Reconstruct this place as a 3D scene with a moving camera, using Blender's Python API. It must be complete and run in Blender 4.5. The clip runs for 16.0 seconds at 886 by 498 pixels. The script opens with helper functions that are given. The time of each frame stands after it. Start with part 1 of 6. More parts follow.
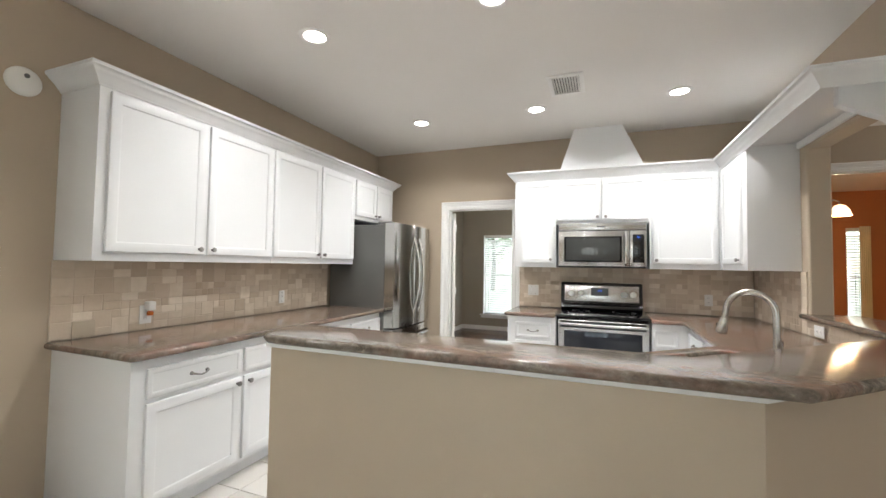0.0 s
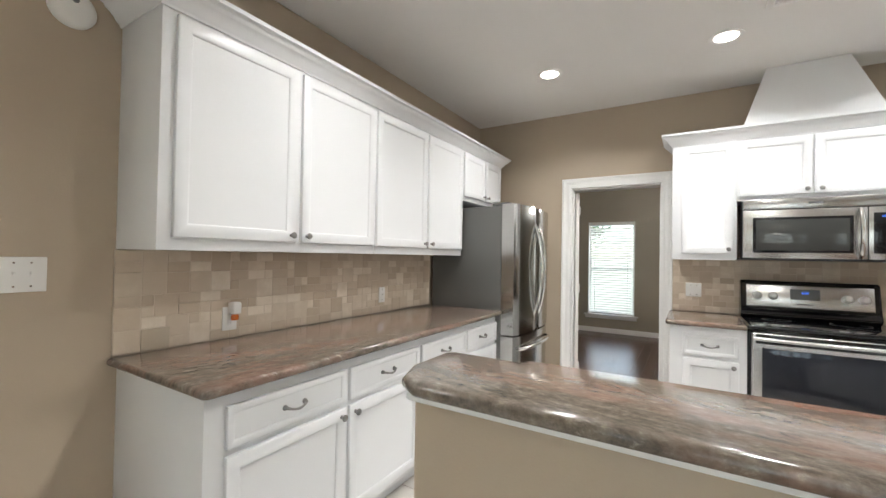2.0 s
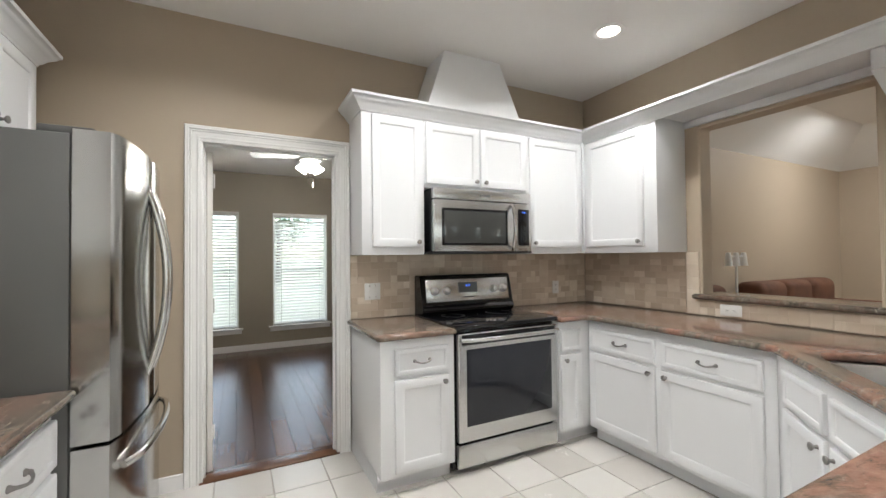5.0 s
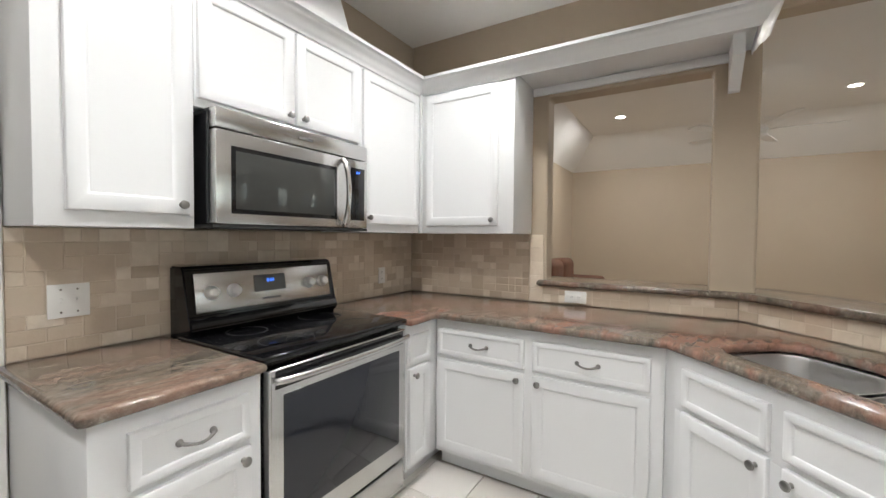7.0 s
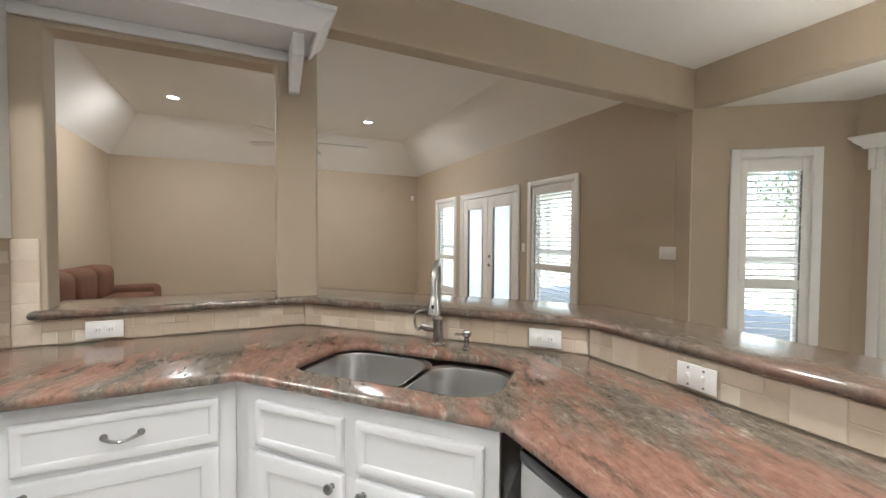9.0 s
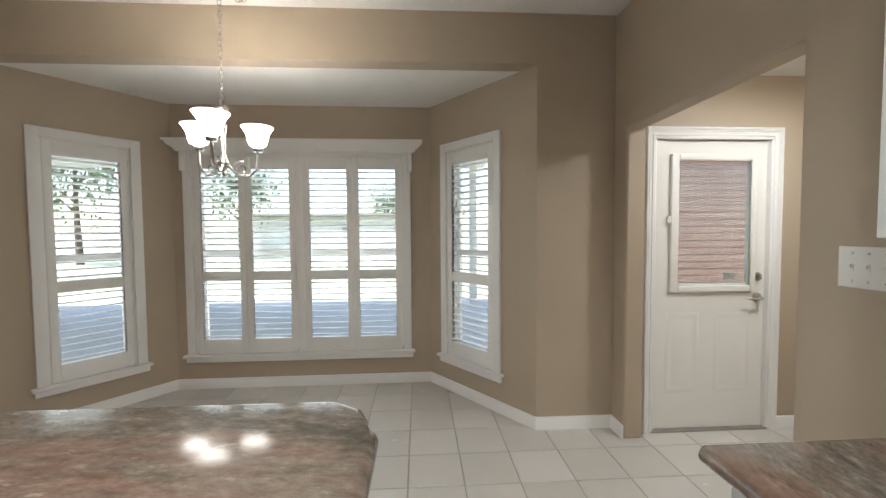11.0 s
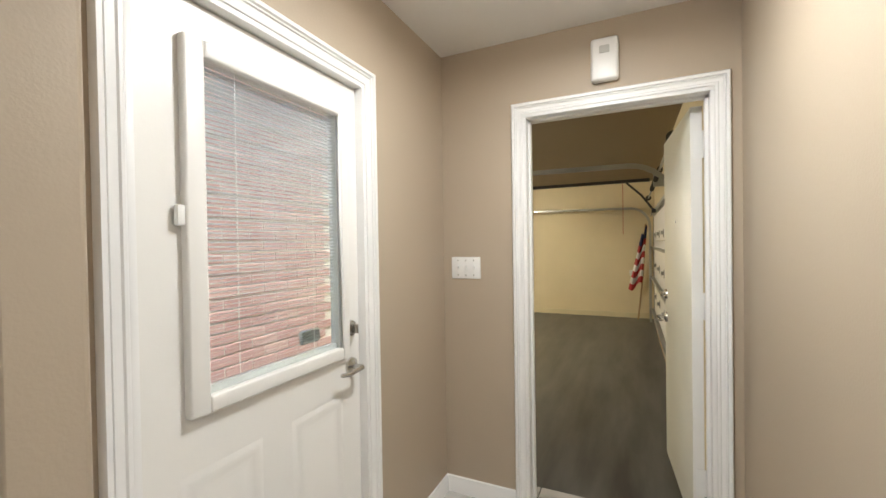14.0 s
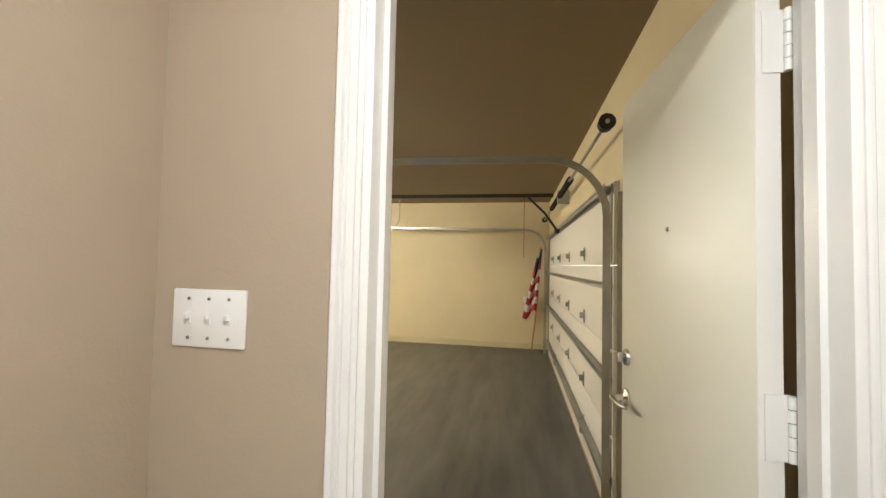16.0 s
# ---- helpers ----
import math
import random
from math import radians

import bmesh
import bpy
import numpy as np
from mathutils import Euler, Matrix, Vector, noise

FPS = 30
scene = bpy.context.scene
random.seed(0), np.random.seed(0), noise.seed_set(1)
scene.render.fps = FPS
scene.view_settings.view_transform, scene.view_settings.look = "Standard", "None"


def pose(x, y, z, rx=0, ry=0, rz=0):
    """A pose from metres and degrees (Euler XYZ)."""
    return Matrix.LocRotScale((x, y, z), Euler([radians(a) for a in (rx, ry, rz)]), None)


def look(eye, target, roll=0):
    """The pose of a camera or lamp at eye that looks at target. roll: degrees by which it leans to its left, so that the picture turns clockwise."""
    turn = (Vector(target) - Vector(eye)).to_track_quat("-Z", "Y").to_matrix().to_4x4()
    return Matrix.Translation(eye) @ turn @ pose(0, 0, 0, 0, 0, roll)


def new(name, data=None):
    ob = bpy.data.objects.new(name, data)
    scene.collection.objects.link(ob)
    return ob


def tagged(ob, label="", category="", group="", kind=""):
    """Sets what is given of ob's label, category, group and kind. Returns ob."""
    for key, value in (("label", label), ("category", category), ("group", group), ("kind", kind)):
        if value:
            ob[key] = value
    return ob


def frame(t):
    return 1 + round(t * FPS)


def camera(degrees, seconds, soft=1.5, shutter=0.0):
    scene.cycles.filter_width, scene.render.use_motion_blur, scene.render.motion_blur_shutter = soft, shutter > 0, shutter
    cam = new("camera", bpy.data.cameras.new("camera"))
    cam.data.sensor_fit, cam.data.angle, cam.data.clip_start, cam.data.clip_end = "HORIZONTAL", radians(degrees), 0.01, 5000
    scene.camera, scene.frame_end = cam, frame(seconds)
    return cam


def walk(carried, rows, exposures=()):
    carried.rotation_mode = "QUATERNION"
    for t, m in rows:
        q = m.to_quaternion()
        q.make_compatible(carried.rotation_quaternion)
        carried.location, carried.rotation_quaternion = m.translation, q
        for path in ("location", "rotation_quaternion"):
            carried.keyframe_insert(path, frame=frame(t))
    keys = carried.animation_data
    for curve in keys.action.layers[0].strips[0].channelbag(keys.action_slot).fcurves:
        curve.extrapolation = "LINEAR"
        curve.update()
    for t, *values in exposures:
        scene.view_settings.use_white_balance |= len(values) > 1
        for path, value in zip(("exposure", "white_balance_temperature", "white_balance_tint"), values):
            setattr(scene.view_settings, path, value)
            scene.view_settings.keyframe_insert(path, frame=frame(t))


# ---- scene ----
cam = camera(95.3, 16.0)
PATH = [
    (0, (2.832, -4.741, 1.376), (2.101, -2.882, 1.456), 0.9),
    (0.5, (2.682, -4.646, 1.357), (1.768, -2.869, 1.427), 1.0),
    (1, (2.54, -4.464, 1.376), (1.475, -2.772, 1.422), 1.2),
    (1.5, (2.332, -4.335, 1.366), (1.215, -2.676, 1.397), 1.2),
    (2, (2.065, -4.183, 1.367), (1.024, -2.475, 1.4), 1.0),
    (2.5, (1.82, -3.982, 1.367), (0.975, -2.17, 1.4), 0.7),
    (3, (1.605, -3.791, 1.379), (1.059, -1.867, 1.414), 0.2),
    (3.5, (1.353, -3.603, 1.357), (1.19, -1.61, 1.399), -0.1),
    (4, (1.258, -3.39, 1.335), (1.47, -1.402, 1.373), -0.1),
    (4.5, (1.229, -3.12, 1.362), (1.834, -1.214, 1.4), -0.2),
    (4.7, (1.228, -3.015, 1.353), (1.96, -1.154, 1.394), -0.4),
    (6.8, (1.523, -1.962, 1.37), (3.171, -0.83, 1.315), 0.5),
    (7, (1.566, -1.907, 1.347), (3.274, -0.867, 1.287), 0.5),
    (7.5, (1.744, -1.858, 1.332), (3.611, -1.146, 1.266), 0.7),
    (8, (1.987, -1.871, 1.356), (3.966, -1.592, 1.29), 0.7),
    (8.5, (2.047, -1.907, 1.369), (4.027, -2.179, 1.308), 0.8),
    (9, (1.951, -1.888, 1.383), (3.758, -2.743, 1.326), 0.3),
    (9.5, (1.84, -1.945, 1.389), (3.301, -3.309, 1.327), -0.0),
    (9.6, (1.83, -1.942, 1.38), (3.173, -3.423, 1.343), 0.2),
    (10, (1.694, -2.102, 1.395), (2.639, -3.862, 1.314), -0.4),
    (10.2, (1.619, -2.193, 1.4), (2.334, -4.058, 1.309), -0.5),
    (12.3, (0.953, -3.566, 1.372), (-0.096, -5.268, 1.333), -0.7),
    (12.5, (0.898, -3.72, 1.386), (-0.269, -5.344, 1.34), -0.8),
    (13, (0.766, -3.971, 1.379), (-0.649, -5.384, 1.331), -1.1),
    (13.5, (0.524, -4.132, 1.38), (-1.11, -5.284, 1.332), -1.2),
    (14, (0.263, -4.292, 1.38), (-1.549, -5.138, 1.357), -0.9),
    (14.5, (-0.037, -4.447, 1.396), (-1.95, -5.031, 1.397), -0.4),
    (15, (-0.376, -4.468, 1.376), (-2.331, -4.889, 1.409), 0.1),
    (15.5, (-0.704, -4.464, 1.371), (-2.673, -4.809, 1.415), 0.9),
    (16, (-1.056, -4.5, 1.37), (-3.023, -4.854, 1.446), 1.2),
]
walk(cam, [(t, look(eye, to, roll)) for t, eye, to, roll in PATH], exposures=[(0.0, 2.62), (2.0, 2.52), (3.5, 2.36), (4.5, 2.33), (7.0, 2.36), (7.5, 2.47), (8.6, 2.57), (9.5, 2.26), (10.2, 2.05), (12.5, 2.32), (13.5, 2.5), (14.5, 2.24), (15.0, 2.2), (15.5, 2.36), (16.0, 2.56)])

# ---------- world, sun, lights ----------
world = bpy.data.worlds.new("world")
scene.world = world
world.use_nodes = True
wn = world.node_tree.nodes
sky = wn.new("ShaderNodeTexSky")
sky.sky_type = "NISHITA"
sky.sun_disc = False
sky.sun_elevation = radians(65)
sky.sun_rotation = radians(80)
wn["Background"].inputs["Strength"].default_value = 0.13
world.node_tree.links.new(sky.outputs["Color"], wn["Background"].inputs["Color"])

sun_data = bpy.data.lights.new("sun", "SUN")
sun_data.energy, sun_data.angle, sun_data.color = 3.4, radians(0.5), (1.0, 0.95, 0.88)
sun = new("sun", sun_data)
# the sun stands over the side of the house, so that no beam enters the rooms
sun.matrix_world = look((0, 0, 0), (-0.38, -0.16, -0.90))


def lamp(name, kind, place, watts, color, size=0.1, target=None, spread=180):
    data = bpy.data.lights.new(name, kind)
    data.energy, data.color = watts * POWER, color
    if kind == "AREA":
        data.shape, data.size, data.spread = "DISK", size, radians(spread)
    else:
        data.shadow_soft_size = size
    ob = new(name, data)
    ob.matrix_world = look(place, target or (place[0], place[1], place[2] - 1))
    return ob


POWER = 0.18
SOFT = (1.0, 0.99, 0.965)
NEUTRAL = (1.0, 1.0, 0.995)
DAY = (0.90, 0.95, 1.0)
CEIL = 2.84
KITCHEN_CANS = [(1.11, -2.68), (2.28, -2.66), (1.10, -1.0), (2.265, -0.985), (3.43, -0.99)]
LIVING_CANS = [(8.64, -0.92), (8.63, -3.65)]
for cx, cy in KITCHEN_CANS:
    lamp("can_lamp", "AREA", (cx, cy, CEIL - 0.012), 15.5, NEUTRAL, 0.13, spread=142)
for cx, cy in LIVING_CANS:
    lamp("can_lamp", "AREA", (cx, cy, 3.288), 50, NEUTRAL, 0.13)


def day_lamp(x, y, z, w, h, aim, watts):
    """The sky's light outside a window, sent inwards through the shutters."""
    data = bpy.data.lights.new("window_daylight", "AREA")
    data.shape, data.size, data.size_y = "RECTANGLE", w, h
    data.energy, data.color = watts * POWER, DAY
    ob = new("window_daylight", data)
    ob.matrix_world = look((x, y, z), (x + aim[0], y + aim[1], z))


day_lamp(2.36, -6.62, 1.25, 1.9, 1.7, (0, 1), 34)
day_lamp(4.12, -6.02, 1.25, 0.55, 1.7, (-0.8, 0.6), 7)
day_lamp(0.62, -6.02, 1.25, 0.55, 1.7, (0.81, 0.58), 7)
day_lamp(9.08, -5.62, 1.25, 0.8, 1.7, (0, 1), 6)
day_lamp(7.55, -5.62, 1.1, 1.5, 1.8, (0, 1), 14)
day_lamp(5.99, -5.62, 1.25, 0.8, 1.7, (0, 1), 6)
day_lamp(0.84, 4.05, 1.2, 0.8, 1.7, (0, -1), 11)
day_lamp(2.10, 4.05, 1.2, 0.8, 1.7, (0, -1), 11)

# ---------- materials ----------


def material(name, color, rough=0.5, metal=0.0, spec=0.5):
    m = bpy.data.materials.new(name)
    m.use_nodes = True
    b = m.node_tree.nodes["Principled BSDF"]
    b.inputs["Base Color"].default_value = (*color, 1)
    b.inputs["Roughness"].default_value = rough
    b.inputs["Metallic"].default_value = metal
    b.inputs["Specular IOR Level"].default_value = spec
    return m


def node(m, kind, **kw):
    n = m.node_tree.nodes.new(kind)
    for k, v in kw.items():
        n.inputs[k.replace("_", " ")].default_value = v
    return n


def wire(m, a, out, b, inp):
    m.node_tree.links.new(a.outputs[out], b.inputs[inp])


def ramp(m, stops):
    n = m.node_tree.nodes.new("ShaderNodeValToRGB")
    e = n.color_ramp.elements
    while len(e) < len(stops):
        e.new(0.5)
    for el, (p, c) in zip(e, stops):
        el.position = p
        el.color = (*c, 1) if len(c) == 3 else c
    return n


def coords(m, scale=(1, 1, 1), rot=(0, 0, 0), space="world"):
    if space == "world":
        c = m.node_tree.nodes.new("ShaderNodeNewGeometry")
        out = "Position"
    else:
        c = m.node_tree.nodes.new("ShaderNodeTexCoord")
        out = "Object"
    mp = m.node_tree.nodes.new("ShaderNodeMapping")
    mp.inputs["Scale"].default_value = scale
    mp.inputs["Rotation"].default_value = [radians(a) for a in rot]
    wire(m, c, out, mp, "Vector")
    return mp


def varied(name, color, rough=0.5, amount=0.08, coarse=1.5, fine=60, bump=0.02, metal=0.0, spec=0.5, stretch=(1, 1, 1)):
    """A surface whose colour drifts slowly and whose relief is fine grained."""
    m = material(name, color, rough, metal, spec)
    b = m.node_tree.nodes["Principled BSDF"]
    mp = coords(m, stretch)
    n1 = node(m, "ShaderNodeTexNoise", Scale=coarse, Detail=4.0)
    n2 = node(m, "ShaderNodeTexNoise", Scale=fine, Detail=3.0)
    wire(m, mp, "Vector", n1, "Vector")
    wire(m, mp, "Vector", n2, "Vector")
    lo = [max(0.0, c * (1 - amount)) for c in color]
    hi = [min(1.0, c * (1 + amount)) for c in color]
    r = ramp(m, [(0.3, lo), (0.7, hi)])
    wire(m, n1, "Fac", r, "Fac")
    wire(m, r, "Color", b, "Base Color")
    rr = node(m, "ShaderNodeMapRange", To_Min=max(0.02, rough - 0.06), To_Max=min(1, rough + 0.06))
    wire(m, n1, "Fac", rr, "Value")
    wire(m, rr, "Result", b, "Roughness")
    if bump:
        bp = node(m, "ShaderNodeBump", Strength=bump, Distance=0.01)
        wire(m, n2, "Fac", bp, "Height")
        wire(m, bp, "Normal", b, "Normal")
    return m


PAINT = varied("taupe_wall_paint", (0.436, 0.356, 0.266), 0.55, 0.04, 0.8, 140, 0.06)
PAINT_DIN = varied("olive_wall_paint", (0.33, 0.29, 0.225), 0.6, 0.04, 0.8, 140, 0.06)
PAINT_ORANGE = varied("terracotta_wall_paint", (0.50, 0.19, 0.08), 0.6, 0.06, 0.8, 140, 0.06)
PAINT_GARAGE = varied("garage_wall_paint", (0.66, 0.56, 0.36), 0.7, 0.06, 0.9, 90, 0.08)
CEILING = varied("ceiling_paint", (0.78, 0.76, 0.73), 0.8, 0.03, 0.7, 120, 0.10)
# tan, darkened in the colour because the point lamps light this ceiling strongly
GCEIL = varied("garage_ceiling_dimmed_paint", (0.25, 0.185, 0.11), 0.8, 0.05, 0.7, 90, 0.08)
WHITE = varied("white_cabinet_paint", (0.745, 0.75, 0.755), 0.32, 0.015, 1.2, 90, 0.015)
TRIM = varied("white_trim_paint", (0.80, 0.79, 0.77), 0.35, 0.02, 1.5, 80, 0.015)
DOORPAINT = varied("white_door_paint", (0.79, 0.77, 0.73), 0.35, 0.02, 1.2, 80, 0.02)
SHUTTER = varied("white_shutter_paint", (0.80, 0.79, 0.76), 0.38, 0.02, 2.0, 60, 0.01)
CREAM = varied("cream_door_paint", (0.77, 0.75, 0.65), 0.42, 0.05, 1.4, 70, 0.03)


def brushed(name, color, rough, axis):
    m = material(name, color, rough, 1.0)
    b = m.node_tree.nodes["Principled BSDF"]
    mp = coords(m, axis)
    n = node(m, "ShaderNodeTexNoise", Scale=6.0, Detail=5.0)
    wire(m, mp, "Vector", n, "Vector")
    rr = node(m, "ShaderNodeMapRange", To_Min=rough - 0.012, To_Max=rough + 0.015)
    wire(m, n, "Fac", rr, "Value")
    wire(m, rr, "Result", b, "Roughness")
    lo = [c * 0.985 for c in color]
    r = ramp(m, [(0.35, lo), (0.65, color)])
    wire(m, n, "Fac", r, "Fac")
    wire(m, r, "Color", b, "Base Color")
    return m


STEEL = brushed("brushed_steel", (0.60, 0.595, 0.585), 0.25, (0.5, 0.5, 90))
FRIDGESTEEL = brushed("fridge_steel", (0.50, 0.495, 0.475), 0.15, (0.5, 0.5, 60))
SINKSTEEL = brushed("sink_steel", (0.52, 0.52, 0.515), 0.30, (30, 30, 1))
NICKEL = brushed("satin_nickel", (0.55, 0.53, 0.50), 0.25, (10, 10, 10))
PEWTER = brushed("aged_pewter", (0.30, 0.29, 0.28), 0.32, (20, 20, 20))
GALV = varied("galvanised_steel", (0.40, 0.40, 0.37), 0.42, 0.15, 3.0, 80, 0.04, 0.8)
FRIDGE_SIDE = varied("grey_fridge_side", (0.115, 0.115, 0.108), 0.42, 0.04, 2.0, 200, 0.05)
BLACK = varied("black_enamel", (0.008, 0.008, 0.009), 0.12, 0.1, 3.0, 50, 0.0)
BLACKGLASS = material("black_ceramic_glass", (0.006, 0.006, 0.007), 0.04)
OVENGLASS = material("oven_glass", (0.018, 0.020, 0.026), 0.06)
MWGLASS = material("microwave_glass", (0.05, 0.052, 0.05), 0.05)
DARK = material("dark_gap", (0.012, 0.012, 0.012), 0.7)
BLACKMETAL = varied("black_rail", (0.018, 0.016, 0.015), 0.45, 0.2, 4, 60, 0.03)
PLASTIC = material("white_plastic", (0.80, 0.79, 0.76), 0.35)
GREYSLOT = material("grey_slot", (0.12, 0.12, 0.12), 0.6)
AMBER = material("amber_bottle", (0.55, 0.13, 0.02), 0.2)
CHROME = material("polished_chrome", (0.72, 0.71, 0.69), 0.12, 1.0)
KNOBMETAL = material("satin_knob", (0.80, 0.79, 0.77), 0.34, 0.75)
WOODHANDLE = varied("wood_pole", (0.40, 0.26, 0.13), 0.5, 0.15, 6, 60, 0.05)
CONCRETE = varied("garage_concrete", (0.098, 0.094, 0.084), 0.38, 0.45, 2.2, 30, 0.06, stretch=(0.45, 2.6, 1))
GROUT = varied("grout", (0.62, 0.53, 0.425), 0.85, 0.1, 3.0, 120, 0.15)
FLOORGROUT = varied("floor_grout", (0.36, 0.33, 0.29), 0.85, 0.12, 3.0, 120, 0.15)
SOFA = varied("brown_upholstery", (0.13, 0.055, 0.03), 0.8, 0.25, 5, 220, 0.25)
RUBBER = material("black_rubber", (0.012, 0.012, 0.012), 0.8)
OUTWALL = varied("stucco", (0.55, 0.50, 0.43), 0.8, 0.06, 1.0, 60, 0.2)


def glow(name, color, strength):
    m = material(name, color, 0.5)
    b = m.node_tree.nodes["Principled BSDF"]
    b.inputs["Emission Color"].default_value = (*color, 1)
    b.inputs["Emission Strength"].default_value = strength
    return m


CANGLOW = glow("can_lens", (1.0, 0.96, 0.9), 3.0)
SHADEGLOW = glow("frosted_glass_shade", (1.0, 0.96, 0.89), 2.6)
AMBERGLOW = glow("amber_glass_shade", (1.0, 0.72, 0.36), 0.5)
BULBGLOW = glow("bulb", (1.0, 0.96, 0.9), 8.0)
BLUELED = glow("blue_display", (0.05, 0.2, 1.0), 0.35)

GLASS = bpy.data.materials.new("window_glass")
GLASS.use_nodes = True
gt = GLASS.node_tree
gt.nodes.clear()
go = gt.nodes.new("ShaderNodeOutputMaterial")
gm = gt.nodes.new("ShaderNodeMixShader")
ga = gt.nodes.new("ShaderNodeBsdfTransparent")
gb = gt.nodes.new("ShaderNodeBsdfGlossy")
gf = gt.nodes.new("ShaderNodeFresnel")
gb.inputs["Roughness"].default_value = 0.02
ga.inputs["Color"].default_value = (0.95, 0.97, 0.96, 1)
gf.inputs["IOR"].default_value = 1.35
gc = gt.nodes.new("ShaderNodeMath")
gc.operation = "MINIMUM"
gc.inputs[1].default_value = 0.10
gt.links.new(gf.outputs[0], gc.inputs[0])
gt.links.new(gc.outputs[0], gm.inputs[0])
gt.links.new(ga.outputs[0], gm.inputs[1])
gt.links.new(gb.outputs[0], gm.inputs[2])
gt.links.new(gm.outputs[0], go.inputs[0])


def granite(name, angle, calm):
    """Polished stone: drifting salmon and grey-olive clouds drawn out one way, dark blotches, pale flecks."""
    m = material(name, (0.25, 0.16, 0.12), 0.10)
    b = m.node_tree.nodes["Principled BSDF"]
    b.inputs["Specular IOR Level"].default_value = 0.5
    b.inputs["Coat Weight"].default_value = 0.1
    b.inputs["Coat Roughness"].default_value = 0.05
    base = coords(m, (1, 1, 1), (0, 0, angle))
    bend = node(m, "ShaderNodeTexNoise", Scale=1.7, Detail=4.0, Roughness=0.6)
    wire(m, base, "Vector", bend, "Vector")
    off = m.node_tree.nodes.new("ShaderNodeVectorMath")
    off.operation = "MULTIPLY_ADD"
    off.inputs[1].default_value = (0.20, 0.20, 0.20)
    m.node_tree.links.new(bend.outputs["Color"], off.inputs[0])
    m.node_tree.links.new(base.outputs["Vector"], off.inputs[2])

    def layer(stretch, scale, detail, rough, stops, flow=True):
        mp = m.node_tree.nodes.new("ShaderNodeMapping")
        mp.inputs["Scale"].default_value = stretch
        m.node_tree.links.new(off.outputs[0] if flow else base.outputs["Vector"], mp.inputs["Vector"])
        n = node(m, "ShaderNodeTexNoise", Scale=scale, Detail=detail, Roughness=rough)
        wire(m, mp, "Vector", n, "Vector")
        r = ramp(m, stops)
        wire(m, n, "Fac", r, "Fac")
        return n, r

    def blend(fac, low, high, kind="MIX"):
        mx = m.node_tree.nodes.new("ShaderNodeMix")
        mx.data_type, mx.blend_type = "RGBA", kind
        if isinstance(fac, float):
            mx.inputs[0].default_value = fac
        else:
            m.node_tree.links.new(fac.outputs["Color"], mx.inputs[0])
        for slot, c in ((6, low), (7, high)):
            if isinstance(c, tuple):
                mx.inputs[slot].default_value = (*c, 1)
            else:
                m.node_tree.links.new(c, mx.inputs[slot])
        return mx.outputs[2]

    grain, salmon = layer((0.9, 1.9, 1.2), 22, 8, 0.74, [(0.28, (0.12, 0.058, 0.040)), (0.44, (0.235, 0.118, 0.085)), (0.58, (0.295, 0.158, 0.114)), (0.74, (0.37, 0.26, 0.20))], False)
    _, olive = layer((0.9, 1.8, 1.2), 25, 8, 0.76, [(0.30, (0.045, 0.040, 0.033)), (0.45, (0.115, 0.098, 0.078)), (0.58, (0.185, 0.158, 0.126)), (0.74, (0.36, 0.32, 0.26))], False)
    _, where = layer((0.8, 3.4, 1.6), 2.3, 6, 0.60, [(0.43, (calm, calm, calm)), (0.55, (0.95, 0.95, 0.95))])
    stone = blend(where, salmon.outputs["Color"], olive.outputs["Color"])
    _, dark = layer((1.0, 3.0, 1.8), 5.0, 9, 0.72, [(0.54, (0, 0, 0)), (0.65, (0.8 - 0.4 * calm,) * 3)])
    stone = blend(dark, stone, (0.038, 0.038, 0.030))
    _, pale = layer((0.9, 3.6, 1.8), 8.5, 8, 0.72, [(0.60, (0, 0, 0)), (0.70, (0.75, 0.75, 0.75))])
    stone = blend(pale, stone, (0.42, 0.37, 0.30))
    m.node_tree.links.new(stone, b.inputs["Base Color"])
    rr = node(m, "ShaderNodeMapRange", To_Min=0.10, To_Max=0.17)
    wire(m, grain, "Fac", rr, "Value")
    wire(m, rr, "Result", b, "Roughness")
    return m


GRANITE = granite("brown_granite", 14, 0.12)
GRANITE_LONG = granite("brown_granite_lengthwise", -78, 0.5)
GRANITE_BAR = granite("olive_brown_granite", 8, 0.55)


